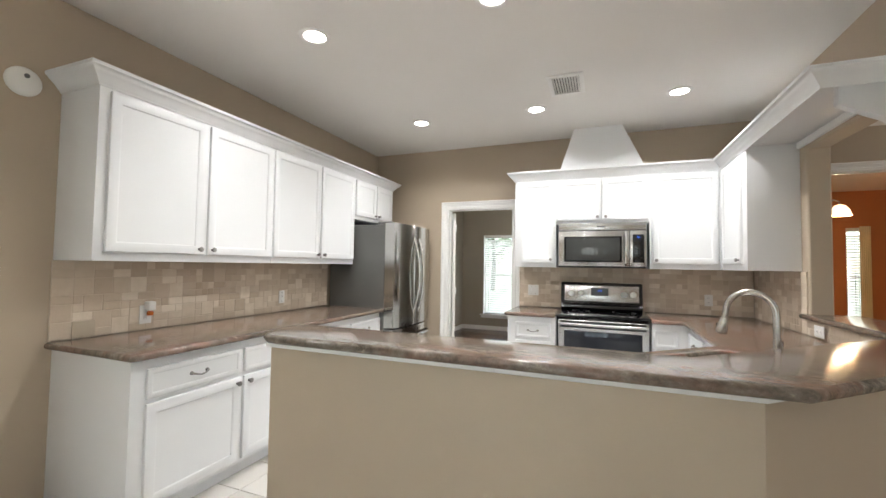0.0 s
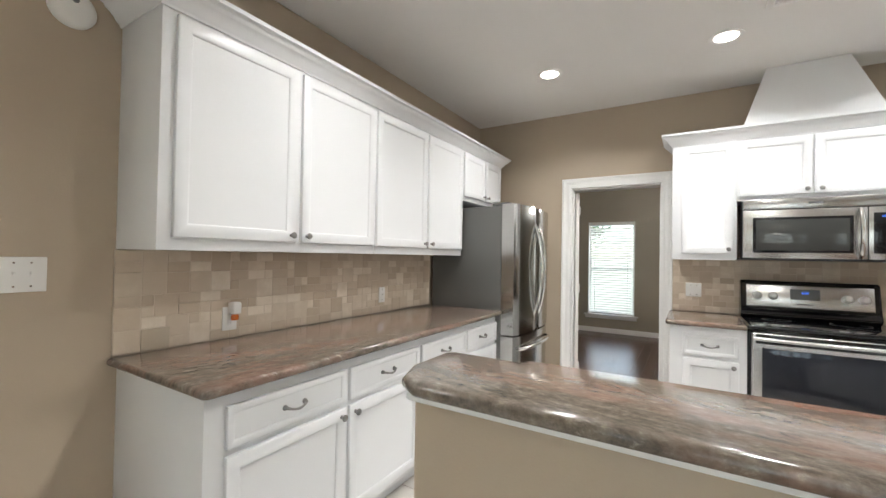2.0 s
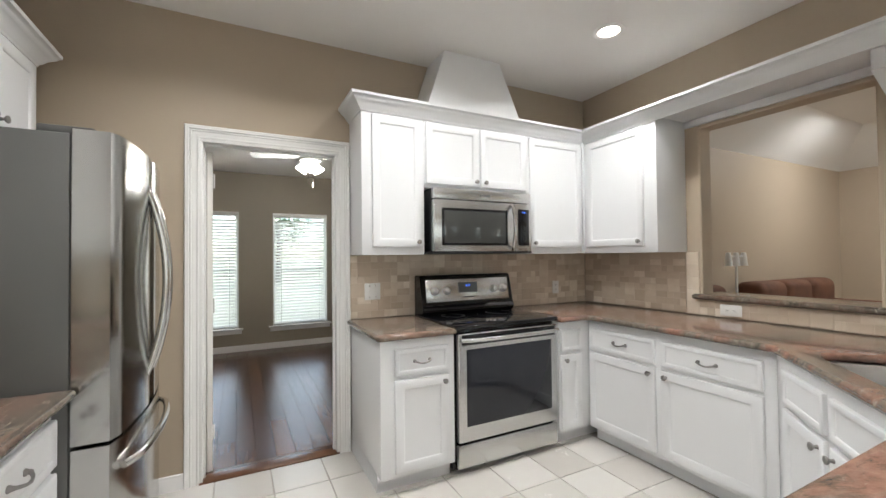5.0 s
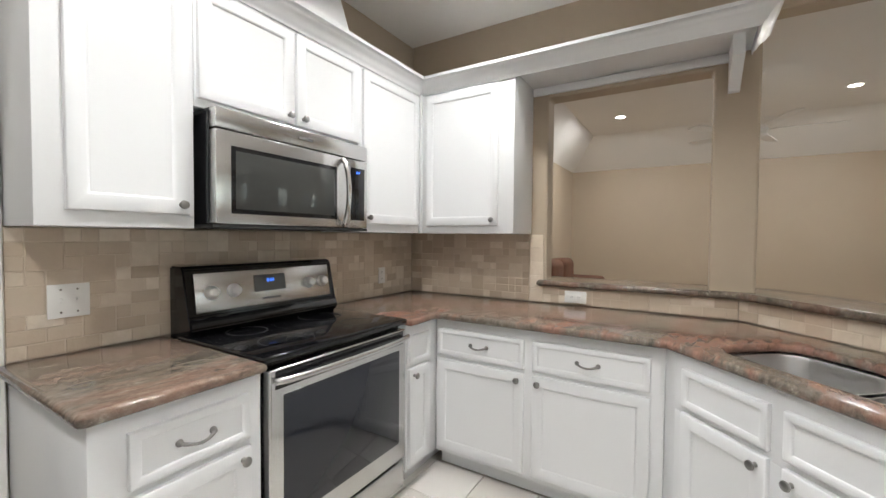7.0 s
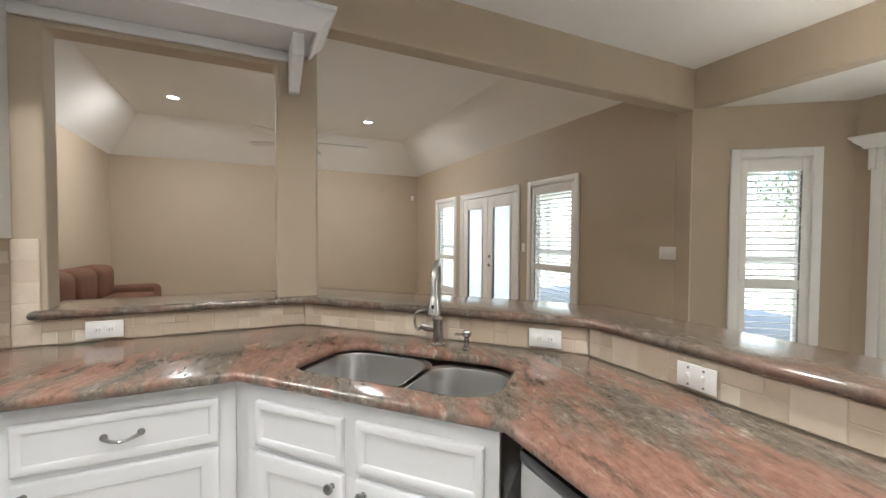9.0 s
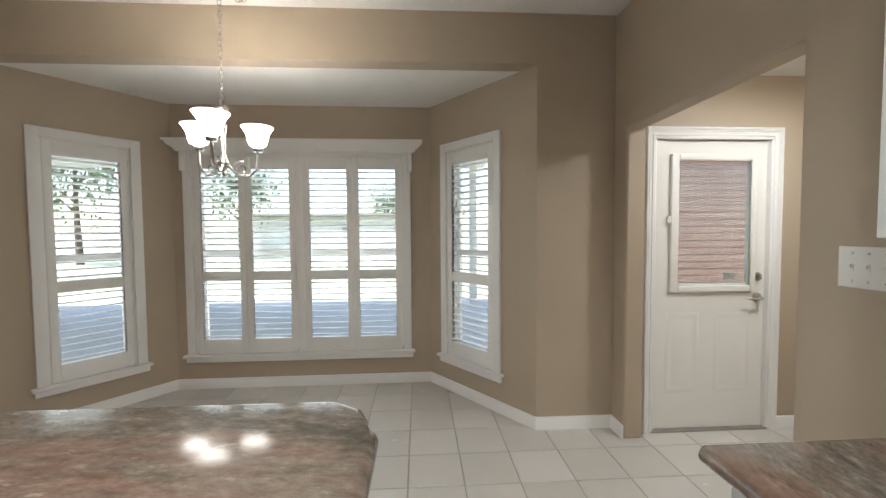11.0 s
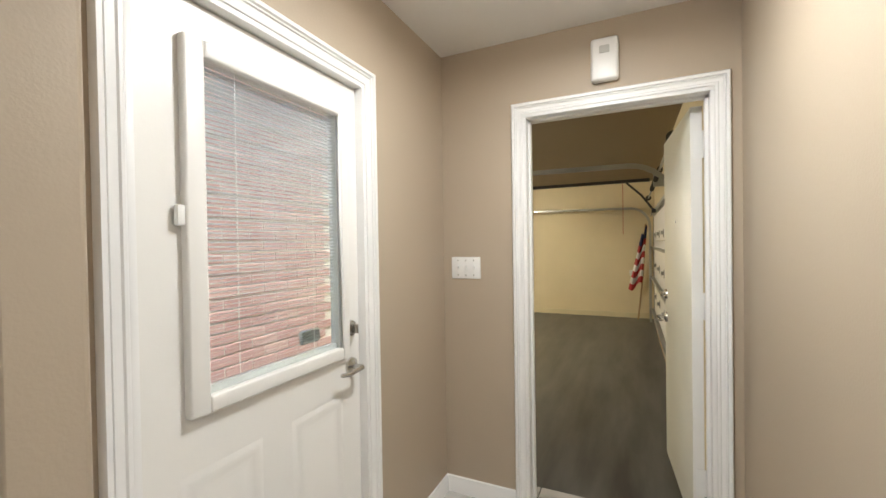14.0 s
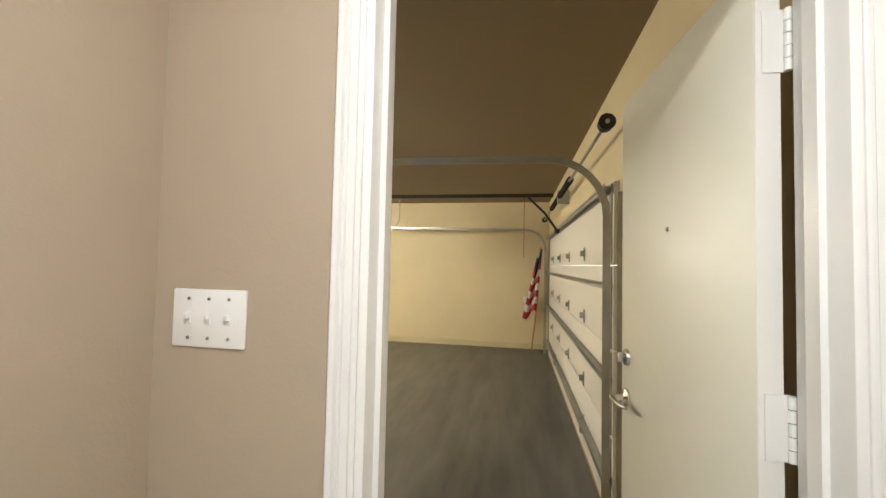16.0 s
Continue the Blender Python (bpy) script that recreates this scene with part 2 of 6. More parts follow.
def pieces(name, stops, rough, coarse, fine, bump, pit=0.0, stretch=(1, 1, 1), drift=0.5):
    """Stone or fired pieces, each with its own tone, mottled inside."""
    m = material(name, stops[0][1], rough)
    b = m.node_tree.nodes["Principled BSDF"]
    info = m.node_tree.nodes.new("ShaderNodeObjectInfo")
    mp = coords(m, stretch)
    n1 = node(m, "ShaderNodeTexNoise", Scale=coarse, Detail=6.0, Roughness=0.65)
    n2 = node(m, "ShaderNodeTexNoise", Scale=fine, Detail=4.0)
    wire(m, mp, "Vector", n1, "Vector")
    wire(m, mp, "Vector", n2, "Vector")
    mx = node(m, "ShaderNodeMapRange", From_Min=0.0, From_Max=1.0, To_Min=-drift / 2, To_Max=drift / 2)
    wire(m, n1, "Fac", mx, "Value")
    ad = m.node_tree.nodes.new("ShaderNodeMath")
    ad.operation = "ADD"
    wire(m, info, "Random", ad, 0)
    wire(m, mx, "Result", ad, 1)
    r = ramp(m, stops)
    wire(m, ad, 0, r, "Fac")
    wire(m, r, "Color", b, "Base Color")
    bp = node(m, "ShaderNodeBump", Strength=bump, Distance=0.004)
    wire(m, n2, "Fac", bp, "Height")
    wire(m, bp, "Normal", b, "Normal")
    rr = node(m, "ShaderNodeMapRange", To_Min=max(0.02, rough - 0.1), To_Max=rough + 0.1)
    wire(m, n1, "Fac", rr, "Value")
    wire(m, rr, "Result", b, "Roughness")
    return m


TRAV = pieces("tumbled_travertine", [(0.0, (0.51, 0.41, 0.305)), (0.3, (0.57, 0.465, 0.355)), (0.65, (0.61, 0.51, 0.40)), (0.86, (0.68, 0.585, 0.47)), (1.0, (0.75, 0.66, 0.55))], 0.5, 14, 60, 0.25, drift=0.6)
FLOORTILE = pieces("pale_floor_tile", [(0.0, (0.53, 0.50, 0.46)), (0.5, (0.575, 0.55, 0.51)), (1.0, (0.62, 0.595, 0.56))], 0.24, 3.5, 40, 0.04, drift=0.8)
PLANK = pieces("dark_wood_plank", [(0.0, (0.05, 0.022, 0.011)), (0.5, (0.085, 0.037, 0.018)), (1.0, (0.13, 0.06, 0.03))], 0.22, 5, 40, 0.12, stretch=(14, 1.2, 1), drift=0.7)
BRICK = pieces("red_brick", [(0.0, (0.46, 0.27, 0.265)), (0.5, (0.52, 0.325, 0.315)), (1.0, (0.57, 0.385, 0.37))], 0.85, 18, 90, 0.5, drift=0.5)
MORTAR = varied("mortar", (0.78, 0.75, 0.72), 0.9, 0.1, 3, 90, 0.3)
GRASS = varied("lawn", (0.30, 0.33, 0.25), 0.9, 0.35, 0.6, 30, 0.5)
PATIO = varied("patio_concrete", (0.42, 0.42, 0.43), 0.75, 0.10, 0.5, 30, 0.1)
LEAF = varied("foliage", (0.12, 0.16, 0.08), 0.7, 0.45, 0.9, 9, 0.3)
BARK = varied("bark", (0.14, 0.10, 0.07), 0.9, 0.25, 2, 20, 0.5)
FENCE = varied("weathered_fence", (0.66, 0.63, 0.59), 0.85, 0.2, 0.7, 20, 0.2)
FLAGRED = varied("flag_red", (0.40, 0.03, 0.035), 0.8, 0.1, 6, 200, 0.1)
FLAGWHITE = varied("flag_white", (0.75, 0.72, 0.68), 0.8, 0.05, 6, 200, 0.1)
FLAGBLUE = varied("flag_blue", (0.02, 0.03, 0.10), 0.8, 0.1, 6, 200, 0.1)

# ---------- mesh helpers ----------


def finish(name, bm, mat, smooth=True):
    bmesh.ops.remove_doubles(bm, verts=bm.verts, dist=1e-5)
    bmesh.ops.recalc_face_normals(bm, faces=bm.faces)
    me = bpy.data.meshes.new(name)
    bm.to_mesh(me)
    bm.free()
    me.materials.append(mat)
    if smooth:
        me.polygons.foreach_set("use_smooth", [True] * len(me.polygons))
        me.set_sharp_from_angle(angle=radians(38))
    return me


def part(name, bm, mat, parent, label="", smooth=True):
    ob = new(name, finish(name, bm, mat, smooth))
    ob.parent = parent
    if label:
        ob["label"] = label
    return ob


def shared(name, me, parent, m=None):
    ob = new(name, me)
    ob.parent = parent
    if m is not None:
        ob.matrix_local = m
    return ob


def thing(name, m, label, category, group="", kind=""):
    ob = new(name)
    ob.empty_display_size = 0.05
    ob.matrix_world = m
    return tagged(ob, label, category, group, kind)


def solid(name, bm, mat, label="", category="", kind="structure", smooth=True, bevel=0.0):
    ob = new(name, finish(name, bm, mat, smooth))
    if bevel:
        md = ob.modifiers.new("edge", "BEVEL")
        md.width, md.segments, md.limit_method, md.angle_limit = bevel, 3, "ANGLE", radians(50)
    return tagged(ob, label, category, "", kind)


def box(bm, x0, x1, y0, y1, z0, z1, r=0.0, seg=2):
    ret = bmesh.ops.create_cube(bm, size=1.0)
    vs = ret["verts"]
    bmesh.ops.scale(bm, vec=(x1 - x0, y1 - y0, z1 - z0), verts=vs)
    bmesh.ops.translate(bm, vec=((x0 + x1) / 2, (y0 + y1) / 2, (z0 + z1) / 2), verts=vs)
    if r:
        es = list({e for v in vs for e in v.link_edges})
        bmesh.ops.bevel(bm, geom=es, offset=r, segments=seg, affect="EDGES", profile=0.5)
    return bm


def B(*a, **k):
    return box(bmesh.new(), *a, **k)


def prism(bm, pts, z0, z1):
    lo = [bm.verts.new((x, y, z0)) for x, y in pts]
    hi = [bm.verts.new((x, y, z1)) for x, y in pts]
    bm.faces.new(lo[::-1])
    bm.faces.new(hi)
    n = len(pts)
    for i in range(n):
        bm.faces.new((lo[i], lo[(i + 1) % n], hi[(i + 1) % n], hi[i]))
    return bm


def lathe(bm, prof, m=Matrix(), n=20, caps=True):
    """prof: (radius, height) pairs turned round the local z axis."""
    rings = []
    for r, z in prof:
        rings.append([bm.verts.new(m @ Vector((r * math.cos(2 * math.pi * i / n), r * math.sin(2 * math.pi * i / n), z))) for i in range(n)] if r > 1e-6 else [bm.verts.new(m @ Vector((0, 0, z)))])
    for a, b in zip(rings, rings[1:]):
        for i in range(n):
            j = (i + 1) % n
            if len(a) == 1 and len(b) == 1:
                continue
            if len(a) == 1:
                bm.faces.new((a[0], b[j], b[i]))
            elif len(b) == 1:
                bm.faces.new((a[i], a[j], b[0]))
            else:
                bm.faces.new((a[i], a[j], b[j], b[i]))
    for ring, flip in ((rings[0], True), (rings[-1], False)):
        if caps and len(ring) > 1:
            bm.faces.new(ring[::-1] if flip else ring)
    return bm


def tube(bm, pts, r, n=10, radii=None):
    pts = [Vector(p) for p in pts]
    rings = []
    up = Vector((0.13, 0.21, 0.97))
    prev = None
    for i, p in enumerate(pts):
        t = (pts[min(i + 1, len(pts) - 1)] - pts[max(i - 1, 0)]).normalized()
        a = prev if prev else up
        s = t.cross(a)
        if s.length < 1e-4:
            s = t.cross(Vector((1, 0, 0)))
        s.normalize()
        u = s.cross(t).normalized()
        prev = u
        rr = radii[i] if radii else r
        rings.append([bm.verts.new(p + rr * (math.cos(2 * math.pi * k / n) * s + math.sin(2 * math.pi * k / n) * u)) for k in range(n)])
    for a, b in zip(rings, rings[1:]):
        for k in range(n):
            bm.faces.new((a[k], a[(k + 1) % n], b[(k + 1) % n], b[k]))
    bm.faces.new(rings[0][::-1])
    bm.faces.new(rings[-1])
    return bm


def offset_poly(pts, d, closed=True):
    """Offset to the left of the walking direction by d, with mitred corners."""
    n = len(pts)
    out = []
    for i in range(n):
        p = Vector(pts[i])
        a = Vector(pts[i - 1]) if (closed or i > 0) else None
        b = Vector(pts[(i + 1) % n]) if (closed or i < n - 1) else None
        ns = []
        if a is not None:
            e = (p - a).normalized()
            ns.append(Vector((-e.y, e.x)))
        if b is not None:
            e = (b - p).normalized()
            ns.append(Vector((-e.y, e.x)))
        if len(ns) == 2:
            m = ns[0] + ns[1]
            k = 2 * d / max(m.length_squared, 0.2)
            out.append((p.x + m.x * k, p.y + m.y * k))
        else:
            out.append((p.x + ns[0].x * d, p.y + ns[0].y * d))
    return out


def sweep(bm, path, prof, closed=False, fix=None):
    """Runs a profile of (out, z) along a plan path; out is to the right of the way."""
    rows = []
    for o, z in prof:
        rows.append([bm.verts.new((x, y, z)) for x, y in offset_poly(path, -o, closed)])
    n, k = len(path), len(prof)
    for i in range(k):
        a, b = rows[i], rows[(i + 1) % k]
        for j in range(n if closed else n - 1):
            bm.faces.new((a[j], a[(j + 1) % n], b[(j + 1) % n], b[j]))
    if not closed:
        bm.faces.new([r[0] for r in rows])
        bm.faces.new([r[-1] for r in rows][::-1])
    return bm


def slab(bm, outer, z0, z1, holes=(), r=0.018, seg=5):
    """A stone slab with a full round edge; outer runs counter-clockwise."""
    prof = []
    h = (z1 - z0) / 2
    r = min(r, h)
    for i in range(seg + 1):
        a = math.pi / 2 * i / seg
        prof.append((r * (1 - math.sin(a)), z0 + r * (1 - math.cos(a))))
    prof = [(o, z) for o, z in prof] + [(o, z1 + z0 - z) for o, z in reversed(prof)]
    loops = [(outer, 1)] + [(hh, -1) for hh in holes]
    caps = ([], [])
    for pts, sign in loops:
        rings = [[bm.verts.new((x, y, z)) for x, y in offset_poly(pts, o * sign)] for o, z in prof]
        n = len(pts)
        for a, b in zip(rings, rings[1:]):
            for j in range(n):
                bm.faces.new((a[j], a[(j + 1) % n], b[(j + 1) % n], b[j]))
        for ring, cap in ((rings[0], caps[0]), (rings[-1], caps[1])):
            for j in range(n):
                cap.append(bm.edges.get((ring[j], ring[(j + 1) % n])))
    for cap in caps:
        bmesh.ops.triangle_fill(bm, edges=cap, use_beauty=True, use_dissolve=False)
    return bm


def wall(name, p0, p1, z0, z1, t, mat, openings=(), label="", bevel=0.0):
    """A wall whose room face runs p0 to p1; the body lies t to the left of that way (negative: right)."""
    p0, p1 = Vector(p0), Vector(p1)
    d = p1 - p0
    L = d.length
    d.normalize()
    nrm = Vector((-d.y, d.x)) * t
    ss = sorted({0.0, L, *[o[0] for o in openings], *[o[1] for o in openings]})
    zs = sorted({z0, z1, *[o[2] for o in openings], *[o[3] for o in openings]})

    def filled(i, j):
        if not (0 <= i < len(ss) - 1 and 0 <= j < len(zs) - 1):
            return False
        s, z = (ss[i] + ss[i + 1]) / 2, (zs[j] + zs[j + 1]) / 2
        return not any(o[0] < s < o[1] and o[2] < z < o[3] for o in openings)
    bm = bmesh.new()
    cache = {}

    def v(i, j, back):
        key = (i, j, back)
        if key not in cache:
            q = p0 + d * ss[i] + (nrm if back else Vector((0, 0)))
            cache[key] = bm.verts.new((q.x, q.y, zs[j]))
        return cache[key]
    for i in range(len(ss) - 1):
        for j in range(len(zs) - 1):
            if not filled(i, j):
                continue
            for back in (False, True):
                bm.faces.new((v(i, j, back), v(i + 1, j, back), v(i + 1, j + 1, back), v(i, j + 1, back)))
            for di, dj, a, b in ((-1, 0, (i, j), (i, j + 1)), (1, 0, (i + 1, j), (i + 1, j + 1)), (0, -1, (i, j), (i + 1, j)), (0, 1, (i, j + 1), (i + 1, j + 1))):
                if not filled(i + di, j + dj):
                    bm.faces.new((v(*a, False), v(*b, False), v(*b, True), v(*a, True)))
    bmesh.ops.dissolve_limit(bm, angle_limit=radians(1), verts=bm.verts, edges=bm.edges)
    return solid(name, bm, mat, label, "wall", bevel=bevel)

# ---------- the plan ----------
XR = 4.21            # kitchen face of the wall towards the living room
YB = -5.34           # breakfast side of the bay header
BAYTOP = 2.507
BAY = [(4.21, -5.34), (3.49, -6.30), (1.24, -6.32), (0.54, -5.35)]
WT = 0.13            # wall thickness
ZT = 3.45            # tops of the tall walls

wall("wall_kitchen_left", (0, 0.0), (0, -5.35), 0, CEIL, -WT, PAINT, [(3.985, 5.18, 0, 2.05)], "taupe painted drywall with a rounded cased opening", 0.014)
wall("wall_kitchen_back", (-0.13, 0), (4.35, 0), 0, CEIL, WT, PAINT, [(1.155, 1.992, 0, 2.09)], "taupe painted drywall behind the range")
wall("wall_pass_through", (XR, 0), (XR, -5.34), 0, ZT, 0.14, PAINT, [(1.10, 2.005, 1.03, 2.26), (2.21, 5.34, 0, 2.51)], "taupe painted wall with pass-through and header beam", 0.014)
# wall beside the bay and the header over it
bm = bmesh.new()
box(bm, -0.13, 0.54, -5.48, -5.35, 0, CEIL)
solid("wall_bay_side", bm, PAINT, "taupe painted drywall beside the bay", "wall")
bm = bmesh.new()
box(bm, 0.54, 4.21, -5.47, YB, BAYTOP, CEIL)
solid("wall_bay_header", bm, PAINT, "taupe painted dropped header over the bay", "wall")

solid("wall_bay_corner", B(4.206, 4.37, -5.46, -5.325, 0, 2.505), PAINT, "taupe painted wall corner beside the bay", "wall")

WZ0, WZ1 = 0.34, 2.07     # window openings


def seg_len(a, b):
    return (Vector(b) - Vector(a)).length


def bay_wall(name, a, b, s0, s1):
    return wall(name, a, b, 0, BAYTOP, -0.14, PAINT, [(s0, s1, WZ0, WZ1)], "taupe painted bay wall with a window")


L1, L2, L3 = seg_len(BAY[0], BAY[1]), seg_len(BAY[1], BAY[2]), seg_len(BAY[2], BAY[3])
BW1 = (0.365, 0.895)
BW2 = (0.165, 2.0)
BW3 = (0.24, 0.80)
bay_wall("wall_bay_1", BAY[1], BAY[0], L1 - BW1[1], L1 - BW1[0])
bay_wall("wall_bay_2", BAY[2], BAY[1], L2 - BW2[1], L2 - BW2[0])
bay_wall("wall_bay_3", BAY[3], BAY[2], L3 - BW3[1], L3 - BW3[0])

# living room shell
LX1, LY1, LY0, LZ = 10.62, 0.30, -5.32, 2.77
wall("wall_living_garden", (LX1 + WT, LY0), (XR + 0.14, LY0), 0, LZ, WT, PAINT,
     [(LX1 + WT - 9.47, LX1 + WT - 8.68, WZ0, WZ1), (LX1 + WT - 8.38, LX1 + WT - 6.73, 0, 2.07), (LX1 + WT - 6.40, LX1 + WT - 5.58, WZ0, WZ1)], "taupe painted wall with french doors")
wall("wall_living_far", (LX1, LY1), (LX1, LY0), 0, LZ, WT, PAINT, (), "plain taupe painted far wall")
wall("wall_living_front", (XR + 0.14, LY1), (LX1 + WT, LY1), 0, LZ, WT, PAINT, [(0.12, 1.55, 0, 2.36)], "taupe painted wall with an opening to the front room")
# coved ceiling of the living room: slopes and a flat
bm = bmesh.new()
ox0, ox1, oy0, oy1 = XR + 0.14, LX1, LY0, LY1
ix0, ix1, iy0, iy1 = XR + 0.14, 9.72, -4.62, -0.30
ring0 = [bm.verts.new(p) for p in ((ox0, oy0, LZ), (ox1, oy0, LZ), (ox1, oy1, LZ), (ox0, oy1, LZ))]
ring1 = [bm.verts.new(p) for p in ((ix0, iy0, 3.30), (ix1, iy0, 3.30), (ix1, iy1, 3.30), (ix0, iy1, 3.30))]
for i in range(3):
    bm.faces.new((ring0[i], ring0[i + 1], ring1[i + 1], ring1[i]))
bm.faces.new(ring1)
ext = bmesh.ops.extrude_face_region(bm, geom=list(bm.faces))
bmesh.ops.translate(bm, vec=(0, 0, 0.12), verts=[g for g in ext["geom"] if isinstance(g, bmesh.types.BMVert)])
solid("ceiling_living", bm, CEILING, "white textured tray ceiling with sloped sides", "ceiling", smooth=False)

# kitchen and bay ceilings
bm = bmesh.new()
box(bm, -0.13, XR, YB, 0.0, CEIL, CEIL + 0.12)
solid("ceiling_kitchen", bm, CEILING, "white textured kitchen ceiling", "ceiling")
bm = prism(bmesh.new(), [(4.16, -5.471), (0.59, -5.471), (1.20, -6.36), (3.53, -6.34)], BAYTOP, BAYTOP + 0.10)
solid("ceiling_bay", bm, CEILING, "white textured lower ceiling of the bay", "ceiling")

# mud room
MX, MY0, MY1, MZ = -1.79, -5.245, -3.87, 2.42
wall("wall_mud_garage", (MX, MY1), (MX, MY0), 0, MZ, -0.13, PAINT, [(0.095, 0.922, 0, 2.036)], "taupe painted wall with the garage door opening")
wall("wall_mud_garden", (MX - 0.13, MY0), (-0.13, MY0), 0, MZ, -0.13, PAINT, [(0.86, 1.70, 0, 2.015)], "taupe painted wall with the back door")
wall("wall_mud_inner", (-0.13, MY1), (MX - 0.13, MY1), 0, MZ, -0.13, PAINT, (), "plain taupe painted wall", 0.014)
bm = B(MX - 0.13, -0.13, MY0 - 0.13, MY1 + 0.13, MZ, MZ + 0.1)
solid("ceiling_mud", bm, CEILING, "white textured mud room ceiling", "ceiling")

# room beyond the back door: dark wood floor, olive walls
DY = 3.757
DX0, DX1, DZ = -0.03, 4.22, 2.62
wall("wall_study_far", (DX0 - WT, DY), (DX1 + WT, DY), 0, DZ, WT, PAINT_DIN, [(0.44 + 0.16, 1.24 + 0.16, 0.34, 2.04), (1.70 + 0.16, 2.50 + 0.16, 0.34, 2.04)], "olive taupe wall with two windows")
wall("wall_study_left", (DX0, 0.13), (DX0, DY), 0, DZ, WT, PAINT_DIN, (), "olive taupe wall")
wall("wall_study_right", (DX1, DY), (DX1, 0.13), 0, DZ, WT, PAINT_DIN, (), "olive taupe wall")
solid("wall_study_near", B(DX0, 1.05 - 0.1, 0.132, 0.145, 0, DZ), PAINT_DIN, "olive taupe wall", "wall")
solid("wall_study_near_right", B(1.955, DX1, 0.132, 0.145, 0, DZ), PAINT_DIN, "olive taupe wall", "wall")
solid("wall_study_over_door", B(0.95, 1.955, 0.132, 0.145, 2.15, DZ), PAINT_DIN, "olive taupe wall", "wall")
solid("ceiling_study", B(DX0 - WT, DX1 + WT, 0.13, DY + WT, DZ, DZ + 0.1), CEILING, "white textured ceiling", "ceiling")

# front room with terracotta walls
OX0, OX1, OY1 = 4.45, 9.2, 4.2
wall("wall_front_far", (OX0, OY1), (OX1 + WT, OY1), 0, 2.75, WT, PAINT_ORANGE, [(2.27, 2.56, 0.45, 2.12)], "terracotta painted wall with a narrow window")
wall("wall_front_right", (OX1, OY1), (OX1, 0.43), 0, 2.75, WT, PAINT_ORANGE, (), "terracotta painted wall")
wall("wall_front_left", (OX0, 0.43), (OX0, OY1), 0, 2.75, 0.09, PAINT_ORANGE, (), "terracotta painted wall")
solid("ceiling_front", B(OX0, OX1, 0.43, OY1, 2.75, 2.85), CEILING, "white ceiling", "ceiling")

# garage
GX, GY, GZ, GF = -9.1, -3.86, 2.62, -0.22
wall("wall_garage_front", (MX - 0.13, GY), (GX - WT, GY), GF, GZ, -WT, PAINT_GARAGE, [(1.82, 6.70, GF, 1.93)], "cream painted garage wall around the overhead door")
wall("wall_garage_far", (GX, GY), (GX, -10.2), GF, GZ, -WT, PAINT_GARAGE, (), "cream yellow painted garage wall")
wall("wall_garage_rear", (GX - WT, -10.2), (-2.9, -10.2), GF, GZ, -WT, PAINT_GARAGE, (), "cream painted garage wall")
wall("wall_garage_house", (-2.9, -10.2), (-2.9, -5.55), GF, GZ, -0.12, PAINT_GARAGE, (), "cream painted garage wall")
wall("wall_garage_step", (-2.9, -5.50), (MX - 0.13, -5.50), GF, GZ, -0.05, PAINT_GARAGE, (), "cream painted garage wall")
solid("wall_garage_house_front", B(MX - 0.145, MX - 0.132, GY, MY1 + 0.0, GF, GZ), PAINT_GARAGE, "cream painted garage wall", "wall")
solid("wall_garage_over_door", B(MX - 0.145, MX - 0.132, MY0 - 0.13, MY1, 2.08, GZ), PAINT_GARAGE, "cream painted garage wall", "wall")
solid("wall_garage_by_door", B(MX - 0.145, MX - 0.132, MY0 - 0.13, -4.84, GF, 2.08), PAINT_GARAGE, "cream painted garage wall", "wall")
solid("ceiling_garage", prism(bmesh.new(), [(GX - WT, -10.3), (-2.8, -10.3), (-2.8, -5.56), (MX - 0.13, -5.56), (MX - 0.13, GY + WT), (GX - WT, GY + WT)], GZ, GZ + 0.1), GCEIL, "tan garage ceiling, colour darkened to offset strong lamp light", "ceiling")
solid("floor_garage", prism(bmesh.new(), [(GX - WT, -10.3), (-2.8, -10.3), (-2.8, -5.56), (MX - 0.13, -5.56), (MX - 0.13, GY + 0.5), (GX - WT, GY + 0.5)], GF - 0.1, GF), CONCRETE, "grey sealed concrete garage floor with wear marks", "floor")
solid("curb_garage", B(GX, GX + 0.035, -10.2, GY, GF, GF + 0.10), varied("curb_paint", (0.60, 0.52, 0.33), 0.6, 0.1), "painted concrete curb along the garage wall", "curb")

# sub floors under the tiles and planks
solid("floor", prism(bmesh.new(), [(-1.92, -5.375), (-0.13, -5.375), (-0.13, -5.48), (0.54, -5.45), (1.15, -6.45), (3.58, -6.43), (4.28, -5.45), (4.28, 0.05), (-1.92, 0.05)][::-1], -0.10, -0.006), FLOORGROUT, "tiled floor with grey grout", "floor")
solid("floor_living", B(XR + 0.07, LX1 + WT, LY0 - WT, LY1 + 0.2, -0.1, 0.0), varied("carpet", (0.42, 0.35, 0.27), 0.95, 0.1, 2, 200, 0.4), "beige carpet", "floor")
solid("floor_front", B(OX0 - 0.1, OX1 + WT, LY1 + 0.2, OY1 + WT, -0.1, 0.0), varied("front_carpet", (0.40, 0.30, 0.22), 0.95, 0.1, 2, 200, 0.4), "beige carpet", "floor")
solid("floor_study", B(DX0 - WT, DX1 + WT, 0.05, DY + WT, -0.1, -0.004), DARK, "dark wood plank floor", "floor")

